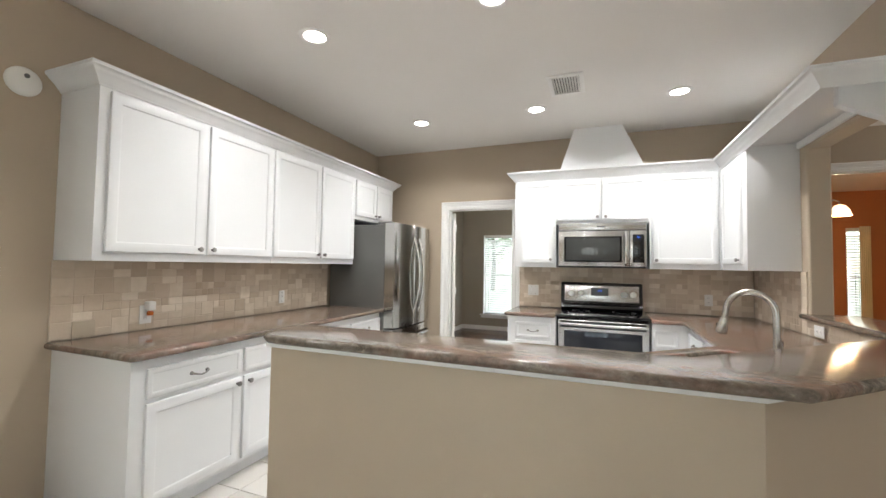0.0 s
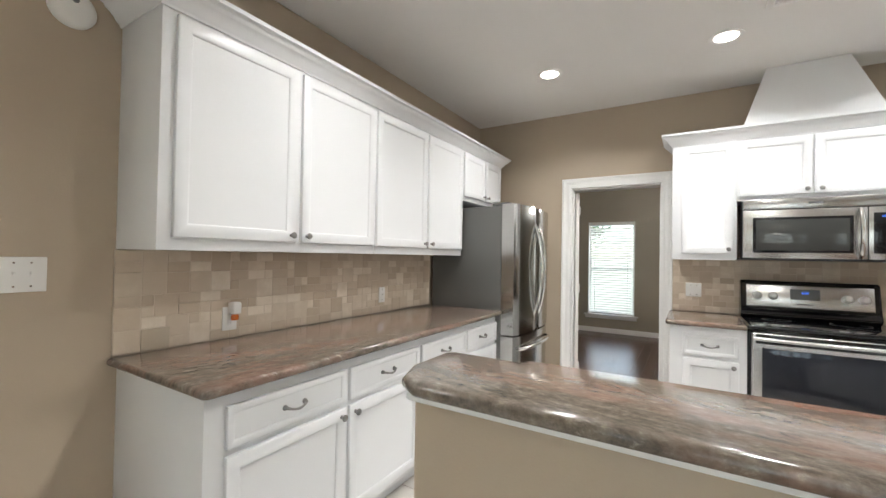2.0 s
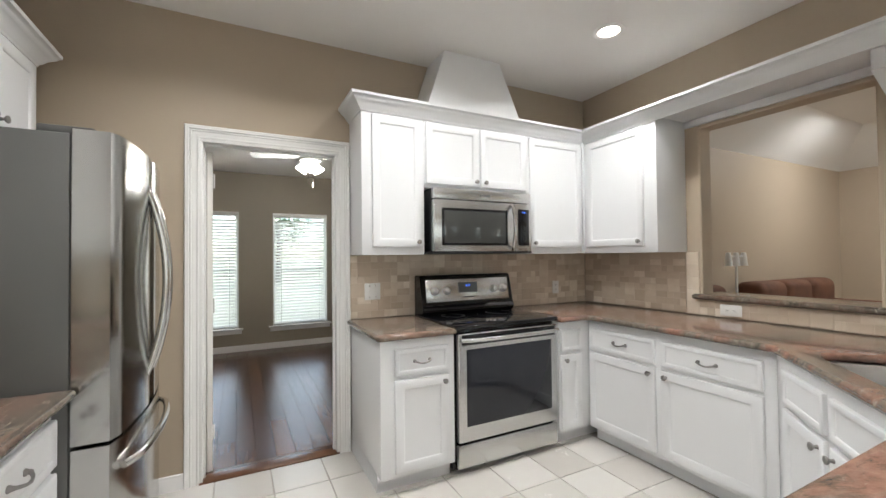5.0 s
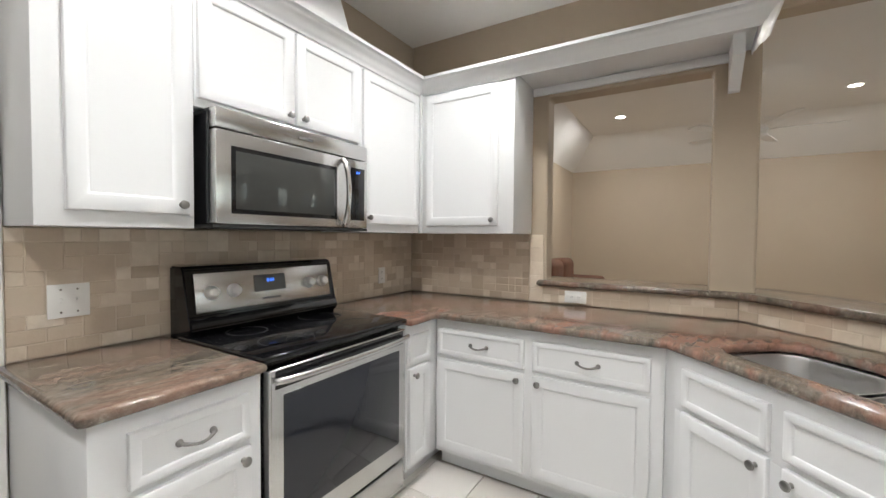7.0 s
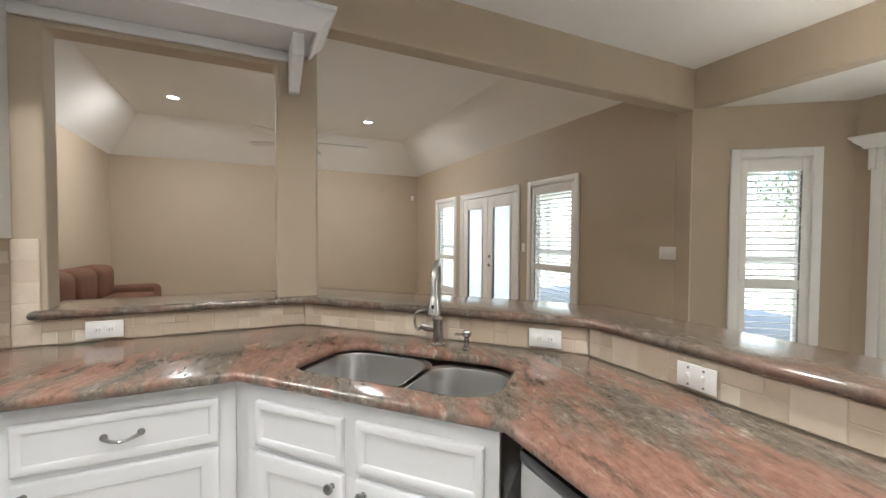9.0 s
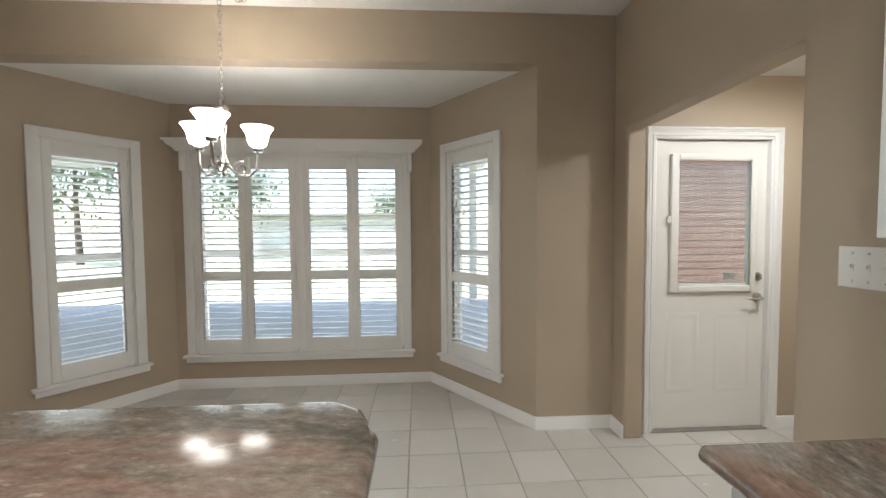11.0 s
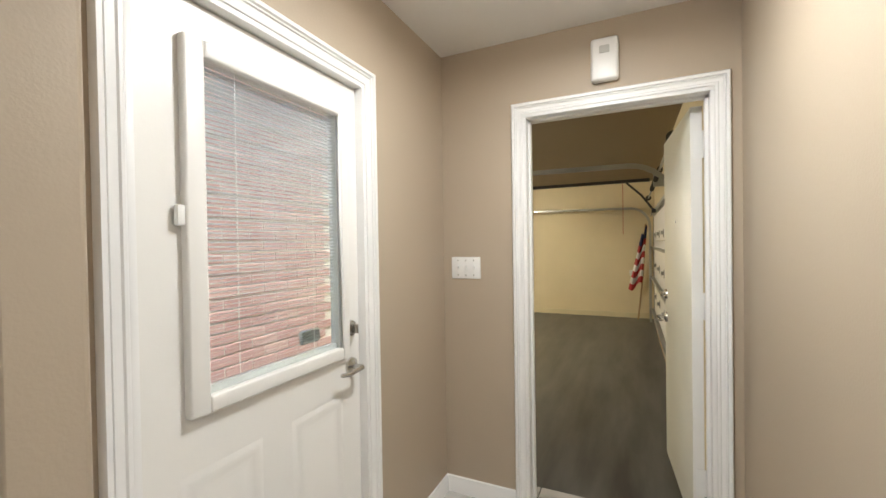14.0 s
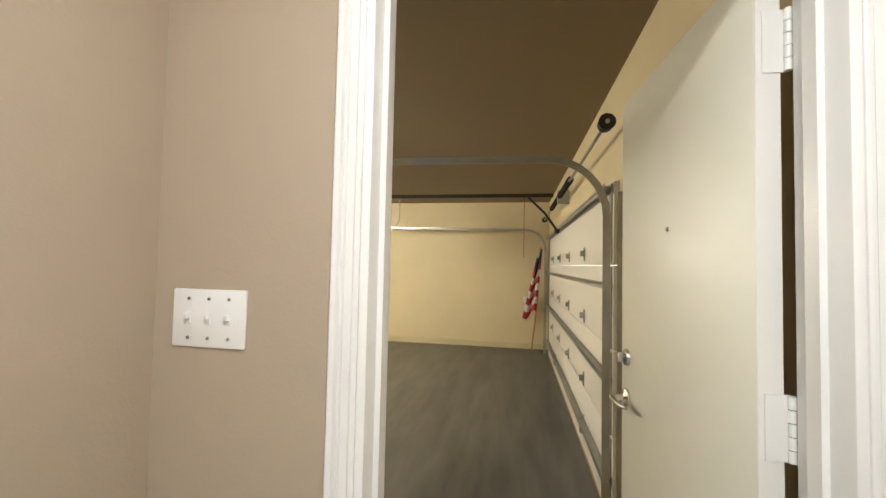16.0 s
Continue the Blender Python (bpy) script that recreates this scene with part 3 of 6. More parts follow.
# ---------- half wall under the raised bar ----------
TILEFACE = [(XR - 0.012, -2.14), (3.14, -3.09), (1.486, -3.09)]
bm = prism(bmesh.new(), [(XR, -2.14), (XR + 0.14, -2.21), (XR + 0.14, -2.345), (3.252, -3.36), (1.486, -3.36), (1.486, -3.102), (3.146, -3.102)][::-1], 0, 1.03)
solid("wall_bar", bm, PAINT, "taupe painted half wall below the bar top", "wall", bevel=0.012)
solid("trim_bar", sweep(bmesh.new(), [(XR + 0.15, -2.350), (3.255, -3.364), (1.482, -3.364), (1.482, -3.10)][::-1], [(0.0, 1.010), (0.0, 1.028), (0.009, 1.028), (0.009, 1.016), (0.005, 1.010)]), TRIM, "thin white trim strip under the bar top", "trim")

# ---------- baseboards and casings ----------
BASEP = [(0.0, 0.0), (0.014, 0.0), (0.014, 0.065), (0.010, 0.072), (0.008, 0.085), (0.0, 0.09)]


def baseboard(path):
    solid("baseboard", sweep(bmesh.new(), path, BASEP), TRIM, "white painted baseboard", "baseboard")


baseboard([(-0.13, -3.985), (0.0, -3.985), (0.0, -3.50)])
baseboard([(0.0, -5.18), (0.0, -5.35), (0.54, -5.35), (1.24, -6.32), (3.49, -6.30), (4.21, -5.34), (4.35, -5.32), (6.65, -5.32)][::-1])
baseboard([(MX, -4.85), (MX, MY0), (-1.10, MY0)][::-1])
baseboard([(-0.13, MY1), (MX, MY1), (MX, -3.90)][::-1])
baseboard([(0.76, 0.0), (0.946, 0.0)])
baseboard([(DX0, 0.145), (DX0, DY), (DX1, DY), (DX1, 0.145)])
baseboard([(1.486, -3.10), (1.486, -3.36), (3.252, -3.36), (XR + 0.14, -2.345)])
baseboard([(8.45, LY0), (LX1, LY0), (LX1, LY1), (6.0, LY1)][::-1])


def casing(name, m, w, h, cw=0.075, t=0.02, sides=True, depth=0.13, label="white painted door casing with mitred corners"):
    """Trim round an opening of inner width w and height h; local x across, room side -y, opening starts at x=0."""
    root = thing(name, m, label, "door frame", "", "structure")
    prof = [(0.0, 0.0), (0.0, 0.007), (0.004, 0.010), (0.010, 0.010), (0.014, 0.006), (cw * 0.50, 0.009), (cw * 0.54, 0.015), (cw * 0.62, 0.015), (cw * 0.66, 0.011), (cw * 0.72, t), (cw - 0.005, t + 0.002), (cw, t - 0.005), (cw, 0.0)]
    bm = bmesh.new()
    rows = []
    for o, d in prof:
        rows.append([bm.verts.new(p) for p in ((-o, -d, 0), (-o, -d, h + o), (w + o, -d, h + o), (w + o, -d, 0))])
    for a, b in zip(rows, rows[1:]):
        for j in range(3):
            bm.faces.new((a[j], a[j + 1], b[j + 1], b[j]))
    bm.faces.new([r[0] for r in rows])
    bm.faces.new([r[3] for r in rows])
    part("casing_trim", bm, TRIM, root)
    for nm, x0, x1, z0, z1 in (("jamb", 0.0, 0.018, 0, h - 0.018), ("jamb", w - 0.018, w, 0, h - 0.018), ("head_jamb", 0, w, h - 0.018, h)):
        bm = B(x0, x1, -0.004, depth, z0, z1, r=0.002)
        sx0, sx1 = (x0, x1 + 0.012) if x0 == 0 and z0 == 0 else (x0 - 0.012, x1)
        if nm == "jamb":
            box(bm, sx0, sx1, 0.05, 0.085, 0, h - 0.018)
        else:
            box(bm, 0.018, w - 0.018, 0.05, 0.085, z0 - 0.012, z0)
        part(nm, bm, TRIM, root)
    return root


casing("door_frame_1", pose(1.025, 0, 0), 0.837, 2.09, 0.078)
casing("door_frame_2", pose(MX, -4.792, 0, 0, 0, 90), 0.827, 2.036, 0.055)
casing("door_frame_3", pose(-0.22, MY0, 0, 0, 0, 180), 0.84, 2.015, 0.058)
solid("threshold", B(1.025, 1.862, -0.012, 0.135, -0.006, 0.010, r=0.004), PLANK, "dark wood threshold strip", "threshold")
solid("threshold_garage", B(MX - 0.15, MX + 0.005, -4.76, -3.98, -0.05, 0.012, r=0.004), GALV, "worn aluminium door threshold", "threshold")
solid("threshold_back_door", B(-1.06, -0.22, MY0 - 0.13, MY0 + 0.008, -0.05, 0.014, r=0.004), GALV, "grey aluminium door threshold", "threshold")


# ---------- windows with plantation shutters ----------
def slat_mesh(w, chord=0.063, thick=0.012, mat=None):
    bm = bmesh.new()
    prof = []
    for i in range(8):
        a = 2 * math.pi * i / 8
        prof.append((chord / 2 * math.cos(a), thick / 2 * math.sin(a)))
    lo = [bm.verts.new((0, y, z)) for y, z in prof]
    hi = [bm.verts.new((w, y, z)) for y, z in prof]
    for i in range(8):
        bm.faces.new((lo[i], lo[(i + 1) % 8], hi[(i + 1) % 8], hi[i]))
    bm.faces.new(lo[::-1])
    bm.faces.new(hi)
    return finish("slat", bm, mat or SHUTTER)


def shutter_window(name, m, w, panels, label, mid=1.005, gap=0.0, tilt=-10, crown=False):
    """Casing, sill, shutter panels with slats, and the glass behind; local x across the opening, room side -y."""
    root = thing(name, m, label, "window", "", "structure")
    z0, z1 = WZ0, WZ1
    c = 0.07
    bm = bmesh.new()
    for a in ((-c, 0, z0 - 0.05, z1 + c), (w, w + c, z0 - 0.05, z1 + c), (-0.001, w + 0.001, z1, z1 + c)):
        box(bm, a[0], a[1], -0.022, 0.004, a[2], a[3], r=0.004)
    part("window_casing", bm, TRIM, root)
    bm = B(-c - 0.03, w + c + 0.03, -0.05, 0.1, z0 - 0.055, z0 - 0.03, r=0.006)
    box(bm, -c - 0.012, w + c + 0.012, -0.028, -0.0, z0 - 0.10, z0 - 0.055, r=0.006)
    part("window_sill", bm, TRIM, root)
    bm = bmesh.new()
    for a in ((0, 0.012, z0 - 0.03, z1), (w - 0.012, w, z0 - 0.03, z1), (0.012, w - 0.012, z1 - 0.012, z1)):
        box(bm, a[0], a[1], 0.0, 0.138, a[2], a[3])
    part("window_reveal", bm, TRIM, root)
    # sash and glass
    bm = bmesh.new()
    zm = (z0 + z1) / 2
    for a in ((0.012, 0.05, z0, z1 - 0.012), (w - 0.05, w - 0.012, z0, z1 - 0.012), (0.05, w - 0.05, z0 - 0.03, z0 + 0.02), (0.05, w - 0.05, z1 - 0.05, z1 - 0.012), (0.05, w - 0.05, zm - 0.02, zm + 0.02)):
        box(bm, a[0], a[1], 0.10, 0.125, a[2], a[3])
    part("window_frame", bm, TRIM, root)
    pane = part("pane", B(0.05, w - 0.05, 0.111, 0.114, z0 + 0.02, z1 - 0.05), GLASS, root)
    pane.visible_shadow = False
    pw = (w - 0.024 - gap) / panels
    st = 0.052
    for i in range(panels):
        x0 = 0.012 + i * pw + (gap if i >= panels / 2 else 0)
        x1 = x0 + pw - 0.003
        bm = bmesh.new()
        for a in ((x0, x0 + st, z0 - 0.028, z1 - 0.014), (x1 - st, x1, z0 - 0.028, z1 - 0.014), (x0 + st, x1 - st, z1 - 0.12, z1 - 0.014), (x0 + st, x1 - st, z0 - 0.028, z0 + 0.10), (x0 + st, x1 - st, mid - 0.042, mid + 0.042)):
            box(bm, a[0], a[1], -0.004, 0.026, a[2], a[3], r=0.003)
        pan = part("shutter_panel", bm, SHUTTER, root)
        sm = slat_mesh(pw - 0.003 - 2 * st - 0.004)
        for lo, hi, n in ((mid + 0.042, z1 - 0.12, 17), (z0 + 0.10, mid - 0.042, 10)):
            for k in range(n):
                z = lo + (k + 0.5) * (hi - lo) / n
                shared("slat", sm, pan, pose(x0 + st + 0.002, 0.011, z, tilt, 0, 0))
    if gap:
        part("shutter_post", B(0.012 + panels / 2 * pw, 0.012 + panels / 2 * pw + gap, -0.006, 0.03, z0 - 0.03, z1 - 0.012, r=0.003), TRIM, root)
    if crown:
        prof = [(0.0, z1 + 0.02), (0.03, z1 + 0.03), (0.04, z1 + 0.05), (0.075, z1 + 0.08), (0.085, z1 + 0.10), (0.10, z1 + 0.11), (0.10, z1 + 0.125), (0.0, z1 + 0.125)]
        bm = sweep(bmesh.new(), [(w + c + 0.01, 0.0), (w + c + 0.01, -0.02), (-c - 0.01, -0.02), (-c - 0.01, 0.0)][::-1], prof)
        part("crown_cornice", bm, TRIM, root)
        for xx in (-c - 0.012, w + c - 0.03):
            part("cornice_bracket", B(xx, xx + 0.045, -0.05, -0.02, z1 - 0.14, z1 + 0.03, r=0.008), TRIM, root)
    return root


def along(a, b, s):
    a, b = Vector(a), Vector(b)
    d = (b - a).normalized()
    p = a + d * s
    return p, d


def bay_window(name, a, b, s0, s1, **k):
    p, d = along(a, b, s0)
    rz = math.degrees(math.atan2(d.y, d.x))
    return shutter_window(name, pose(p.x, p.y, 0, 0, 0, rz), s1 - s0, **k)


bay_window("window_1", BAY[0], BAY[1], *BW1, panels=1, label="narrow bay window with white plantation shutters")
bay_window("window_2", BAY[1], BAY[2], *BW2, panels=4, label="wide bay window with four white plantation shutters and a cornice", gap=0.07, crown=True)
bay_window("window_3", BAY[2], BAY[3], *BW3, panels=1, label="narrow bay window with white plantation shutters", tilt=-6)
shutter_window("window_4", pose(9.47, LY0, 0, 0, 0, 180), 0.79, 1, "living room window with white plantation shutters")
shutter_window("window_5", pose(6.40, LY0, 0, 0, 0, 180), 0.82, 1, "living room window with white plantation shutters")

# roof over the bay and the closed joint above its corner
solid("roof_bay", B(0.15, 4.60, -6.60, -5.62, 2.615, 2.70), OUTWALL, "flat roof over the bay", "roof")
solid("wall_bay_upper", B(-0.4, 4.75, -5.615, -5.485, 2.612, 3.60), OUTWALL, "outer wall above the bay", "wall")

# ---------- kitchen ----------
CT = 0.918           # counter top


def panel_front(w, h, frame=0.058, t=0.02):
    """A cabinet front with a stepped frame round a sunk panel; local x, z in its plane, face towards -y."""
    bm = bmesh.new()
    rings = []
    for o, d in ((0.0, 0.0), (0.0, t - 0.006), (0.002, t - 0.002), (0.006, t), (frame - 0.012, t), (frame - 0.004, t - 0.003), (frame, t - 0.009), (frame + 0.010, t - 0.010)):
        rings.append([bm.verts.new(p) for p in ((o, -d, o), (w - o, -d, o), (w - o, -d, h - o), (o, -d, h - o))])
    for a, b in zip(rings, rings[1:]):
        for j in range(4):
            bm.faces.new((a[j], a[(j + 1) % 4], b[(j + 1) % 4], b[j]))
    bm.faces.new(rings[-1])
    bm.faces.new(rings[0][::-1])
    return bm


def knob_mesh():
    return finish("knob", lathe(bmesh.new(), [(0.0, 0.0), (0.009, 0.0), (0.007, 0.006), (0.006, 0.012), (0.013, 0.017), (0.0165, 0.022), (0.015, 0.027), (0.009, 0.030), (0.0, 0.031)], Matrix.Rotation(radians(90), 4, "X"), 16), PEWTER)


def pull_mesh():
    bm = bmesh.new()
    pts = []
    for i in range(13):
        a = i / 12
        x = -0.048 + 0.096 * a
        pts.append((x, -0.010 - 0.020 * math.sin(math.pi * a) ** 0.6, -0.010 * math.sin(math.pi * a)))
    tube(bm, pts, 0.005, 10, [0.0062 - 0.0018 * math.sin(math.pi * i / 12) + (0.0015 if i == 6 else 0) for i in range(13)])
    for x in (-0.048, 0.048):
        lathe(bm, [(0.0, 0.0), (0.011, 0.0), (0.011, 0.004), (0.008, 0.008), (0.007, 0.014), (0.004, 0.019), (0.0, 0.020)], Matrix.Translation((x, 0, 0)) @ Matrix.Rotation(radians(90), 4, "X"), 14)
    return finish("pull", bm, PEWTER)


KNOB, PULL = knob_mesh(), pull_mesh()


def cabinet(name, m, w, z0, z1, d, fronts, label, toe=0.0, group="", hollow=0.0):
    """Local x across the front, back at y=0, front at y=-d. fronts: kind, x0, x1, z0, z1, knob corner."""
    root = thing(name, m, label, "cabinet", group)
    bm = bmesh.new()
    if toe:
        box(bm, 0, w, -d + 0.07, -0.001, z0, z0 + toe + 0.01)
        box(bm, 0, w, -d, -0.001, z0 + toe, hollow or z1, r=0.002)
        if hollow:
            box(bm, 0, w, -d, -d + 0.02, hollow, z1)
    else:
        box(bm, 0, w, -d, -0.001, z0, z1, r=0.003)
    part("body", bm, WHITE, root)
    for kind, x0, x1, a0, a1, kn in fronts:
        f = panel_front(x1 - x0, a1 - a0, 0.030 if kind == "drawer" else 0.058)
        bmesh.ops.translate(f, vec=(x0, -d, a0), verts=f.verts)
        ob = part(kind, f, WHITE, root)
        if kn == "pull":
            shared("pull", PULL, ob, pose((x0 + x1) / 2, -d - 0.0105, (a0 + a1) / 2))
        elif kn:
            kx = x0 + 0.032 if "L" in kn else x1 - 0.032
            kz = a1 - 0.035 if "T" in kn else a0 + 0.035
            shared("knob", KNOB, ob, pose(kx, -d - 0.020, kz))
    return root


def on_left(y):
    return pose(0.0, y, 0, 0, 0, 90)


UPG, BSG = "upper cabinets", "base cabinets"
DZ0, DZ1 = 1.42, 2.29
cabinet("upper_cabinet", on_left(-3.448), 1.228, 1.37, 2.36, 0.35, [("door", 0.050, 0.621, DZ0, DZ1, "RB"), ("door", 0.653, 1.216, DZ0, DZ1, "LB")], "white painted double wall cabinet above the counter", group=UPG)
cabinet("upper_cabinet", on_left(-2.219), 1.155, 1.37, 2.36, 0.35, [("door", 0.010, 0.583, DZ0, DZ1, "RB"), ("door", 0.607, 1.143, DZ0, DZ1, "LB")], "white painted double wall cabinet beside the fridge", group=UPG)
cabinet("upper_cabinet", on_left(-1.063), 0.853, 1.86, 2.36, 0.35, [("door", 0.022, 0.432, 1.90, DZ1, "RB"), ("door", 0.452, 0.815, 1.90, DZ1, "LB")], "short white cabinet above the fridge", group=UPG)
DRZ0, DRZ1, BDZ0, BDZ1 = 0.672, 0.825, 0.125, 0.648
cabinet("base_cabinet", on_left(-3.432), 1.262, 0, CT - 0.037, 0.68, [("drawer", 0.074, 0.647, DRZ0, DRZ1, "pull"), ("drawer", 0.674, 1.249, DRZ0, DRZ1, "pull"), ("door", 0.074, 0.647, BDZ0, BDZ1, "RT"), ("door", 0.674, 1.249, BDZ0, BDZ1, "LT")], "white base cabinet with two drawers and doors", 0.10, BSG)
cabinet("base_cabinet", on_left(-2.169), 1.118, 0, CT - 0.037, 0.68, [("drawer", 0.014, 0.580, DRZ0, DRZ1, "pull"), ("drawer", 0.596, 1.110, DRZ0, DRZ1, "pull"), ("door", 0.014, 0.580, BDZ0, BDZ1, "RT"), ("door", 0.596, 1.110, BDZ0, BDZ1, "LT")], "white base cabinet beside the fridge", 0.10, BSG)
# back wall
cabinet("upper_cabinet", pose(1.942, 0, 0), 0.440, 1.37, 2.36, 0.31, [("door", 0.068, 0.418, DZ0, DZ1, "RB")], "narrow white wall cabinet beside the doorway", group=UPG)
cabinet("upper_cabinet", pose(2.383, 0, 0), 0.886, 1.832, 2.36, 0.31, [("door", 0.010, 0.440, 1.862, DZ1, "RB"), ("door", 0.456, 0.874, 1.862, DZ1, "LB")], "short white double cabinet above the microwave", group=UPG)
cabinet("upper_cabinet", pose(3.27, 0, 0), 0.60, 1.37, 2.36, 0.31, [("door", 0.025, 0.575, DZ0, DZ1, "LB")], "white corner wall cabinet", group=UPG)
cabinet("upper_cabinet", pose(XR, -0.312, 0, 0, 0, -90), 0.685, 1.37, 2.36, 0.335, [("door", 0.055, 0.585, DZ0, DZ1, "RB")], "white wall cabinet ending at the pass-through", group=UPG)
cabinet("base_cabinet", pose(1.945, 0, 0), 0.470, 0, CT - 0.037, 0.66, [("drawer", 0.082, 0.425, DRZ0, DRZ1, "pull"), ("door", 0.082, 0.425, BDZ0, BDZ1, "RT")], "narrow white base cabinet beside the range", 0.10, BSG)
cabinet("base_cabinet", pose(3.252, 0, 0), 0.946, 0, CT - 0.037, 0.66, [("drawer", 0.014, 0.205, DRZ0, DRZ1, ""), ("door", 0.014, 0.205, BDZ0, BDZ1, "LT")], "white corner base cabinet beside the range", 0.10, BSG)
cabinet("base_cabinet", pose(XR - 0.012, -0.663, 0, 0, 0, -90), 1.17, 0, CT - 0.037, 0.65, [("drawer", 0.015, 0.535, DRZ0, DRZ1, "pull"), ("drawer", 0.58, 1.115, DRZ0, DRZ1, "pull"), ("door", 0.015, 0.535, BDZ0, BDZ1, "RT"), ("door", 0.58, 1.115, BDZ0, BDZ1, "LT")], "white base cabinet under the pass-through", 0.10, BSG)
# angled sink base
U = Vector((2.80 - 3.49, -2.46 + 1.835)).normalized()
V = Vector((-U.y, U.x)) * 1.0
if V.x < 0:
    V = -V
SINKMID = Vector((3.145, -2.148))
sb = Vector((3.49, -1.835)) + V * 0.03 + V * 0.60
rz = math.degrees(math.atan2(U.y, U.x))
cabinet("sink_cabinet", pose(sb.x + U.x * 0.02, sb.y + U.y * 0.02, 0, 0, 0, rz), 0.895, 0, CT - 0.040, 0.598, [("drawer", 0.05, 0.405, DRZ0, DRZ1, ""), ("drawer", 0.455, 0.855, DRZ0, DRZ1, ""), ("door", 0.05, 0.405, BDZ0, BDZ1, "RT"), ("door", 0.455, 0.855, BDZ0, BDZ1, "LT")], "white angled sink cabinet with false drawer fronts", 0.10, BSG, 0.64)
solid("corner_filler", B(3.856, 3.878, -0.331, -0.309, 1.372, 2.358, r=0.002), WHITE, "white filler strip in the corner of the wall cabinets", "filler", kind="")
solid("cabinet_filler", prism(bmesh.new(), [(3.548, -1.834), (3.498, -1.873), (3.66, -1.99), (3.75, -1.834)], 0.10, CT - 0.038), WHITE, "white filler strip between two base cabinets", "filler", kind="")
cabinet("base_cabinet", pose(2.14, -3.10, 0, 0, 0, 180), 0.645, 0, CT - 0.037, 0.60, [("drawer", 0.02, 0.62, DRZ0, DRZ1, "pull"), ("door", 0.02, 0.62, BDZ0, BDZ1, "RT")], "white base cabinet at the peninsula end", 0.10, BSG)

# dishwasher
dw = thing("dishwasher", pose(2.75, -3.10, 0, 0, 0, 180), "stainless dishwasher with a black top control strip", "dishwasher")
part("body", B(0.005, 0.602, -0.58, 0, 0.0, 0.873), DARK, dw)
part("front_panel", B(0.005, 0.602, -0.625, -0.58, 0.11, 0.838, r=0.006), STEEL, dw, "brushed steel front")
part("control_strip", B(0.005, 0.602, -0.63, -0.58, 0.840, 0.873, r=0.006), BLACK, dw, "glossy black control strip")

# crowns
CROWN = [(0.0, 2.305), (0.006, 2.305), (0.010, 2.318), (0.020, 2.325), (0.030, 2.342), (0.046, 2.358), (0.060, 2.368), (0.066, 2.380), (0.076, 2.385), (0.078, 2.402), (0.0, 2.404), (-0.04, 2.404), (-0.04, 2.36), (0.0, 2.36)]
solid("crown_moulding_left", sweep(bmesh.new(), [(0.004, -3.450), (0.352, -3.450), (0.352, -0.208), (0.004, -0.208)], CROWN), WHITE, "white crown moulding along the cabinet tops", "crown moulding", kind="structure")
solid("crown_moulding_right", sweep(bmesh.new(), [(1.940, -0.004), (1.940, -0.312), (3.873, -0.312), (3.873, -2.16), (XR - 0.003, -2.16)], CROWN), WHITE, "white crown moulding along the cabinets and shelf", "crown moulding", kind="structure")
shelf = thing("display_shelf", pose(XR, -1.58, 2.33), "white painted shelf over the pass-through on a bracket", "shelf")
part("board", B(-0.335, -0.003, -0.578, 0.578, 0.0, 0.03, r=0.002), WHITE, shelf)
part("apron", B(-0.024, -0.002, -0.52, 0.578, -0.048, 0.0, r=0.004), WHITE, shelf)
bm = bmesh.new()
prof = [(-0.003, -0.21), (-0.05, -0.21), (-0.06, -0.195), (-0.25, -0.10), (-0.25, 0.0), (-0.003, 0.0)]
a = [bm.verts.new((x, -0.535, z)) for x, z in prof]
b = [bm.verts.new((x, -0.485, z)) for x, z in prof]
bm.faces.new(a)
bm.faces.new(b[::-1])
for i in range(len(prof)):
    j = (i + 1) % len(prof)
    bm.faces.new((a[i], b[i], b[j], a[j]))
part("bracket", bm, WHITE, shelf)

# hood chase
bm = bmesh.new()
lo = [bm.verts.new(p) for p in ((2.405, -0.004, 2.37), (3.245, -0.004, 2.37), (3.245, -0.30, 2.37), (2.405, -0.30, 2.37))]
hi = [bm.verts.new(p) for p in ((2.56, -0.004, CEIL - 0.002), (3.03, -0.004, CEIL - 0.002), (3.03, -0.30, CEIL - 0.002), (2.56, -0.30, CEIL - 0.002))]
bm.faces.new(lo[::-1])
bm.faces.new(hi)
for i in range(4):
    bm.faces.new((lo[i], lo[(i + 1) % 4], hi[(i + 1) % 4], hi[i]))
solid("hood_chase", bm, WHITE, "white tapered vent hood chase rising to the ceiling", "vent hood", kind="", smooth=False)

# worktops
ct = solid("worktop", slab(bmesh.new(), [(0.004, -3.468), (0.724, -3.468), (0.742, -3.45), (0.742, -1.048), (0.004, -1.048)], CT - 0.037, CT), GRANITE_LONG, "polished brown veined granite worktop", "countertop", kind="")
ct = solid("worktop", slab(bmesh.new(), [(1.915, -0.004), (1.915, -0.685), (1.93, -0.70), (2.413, -0.70), (2.413, -0.004)], CT - 0.037, CT), GRANITE_BAR, "short polished granite worktop beside the range", "countertop", kind="")


def sinkpt(u, v):
    p = SINKMID + U * u + V * v
    return (p.x, p.y)


def rounded(u0, u1, v0, v1, r, n=5):
    pts = []
    for cu, cv, a0 in ((u0 + r, v0 + r, 180), (u1 - r, v0 + r, 270), (u1 - r, v1 - r, 0), (u0 + r, v1 - r, 90)):
        for i in range(n + 1):
            a = radians(a0 + 90 * i / n)
            pts.append((cu + r * math.cos(a), cv + r * math.sin(a)))
    return pts


def area(pts):
    return sum(a[0] * b[1] - b[0] * a[1] for a, b in zip(pts, pts[1:] + pts[:1]))


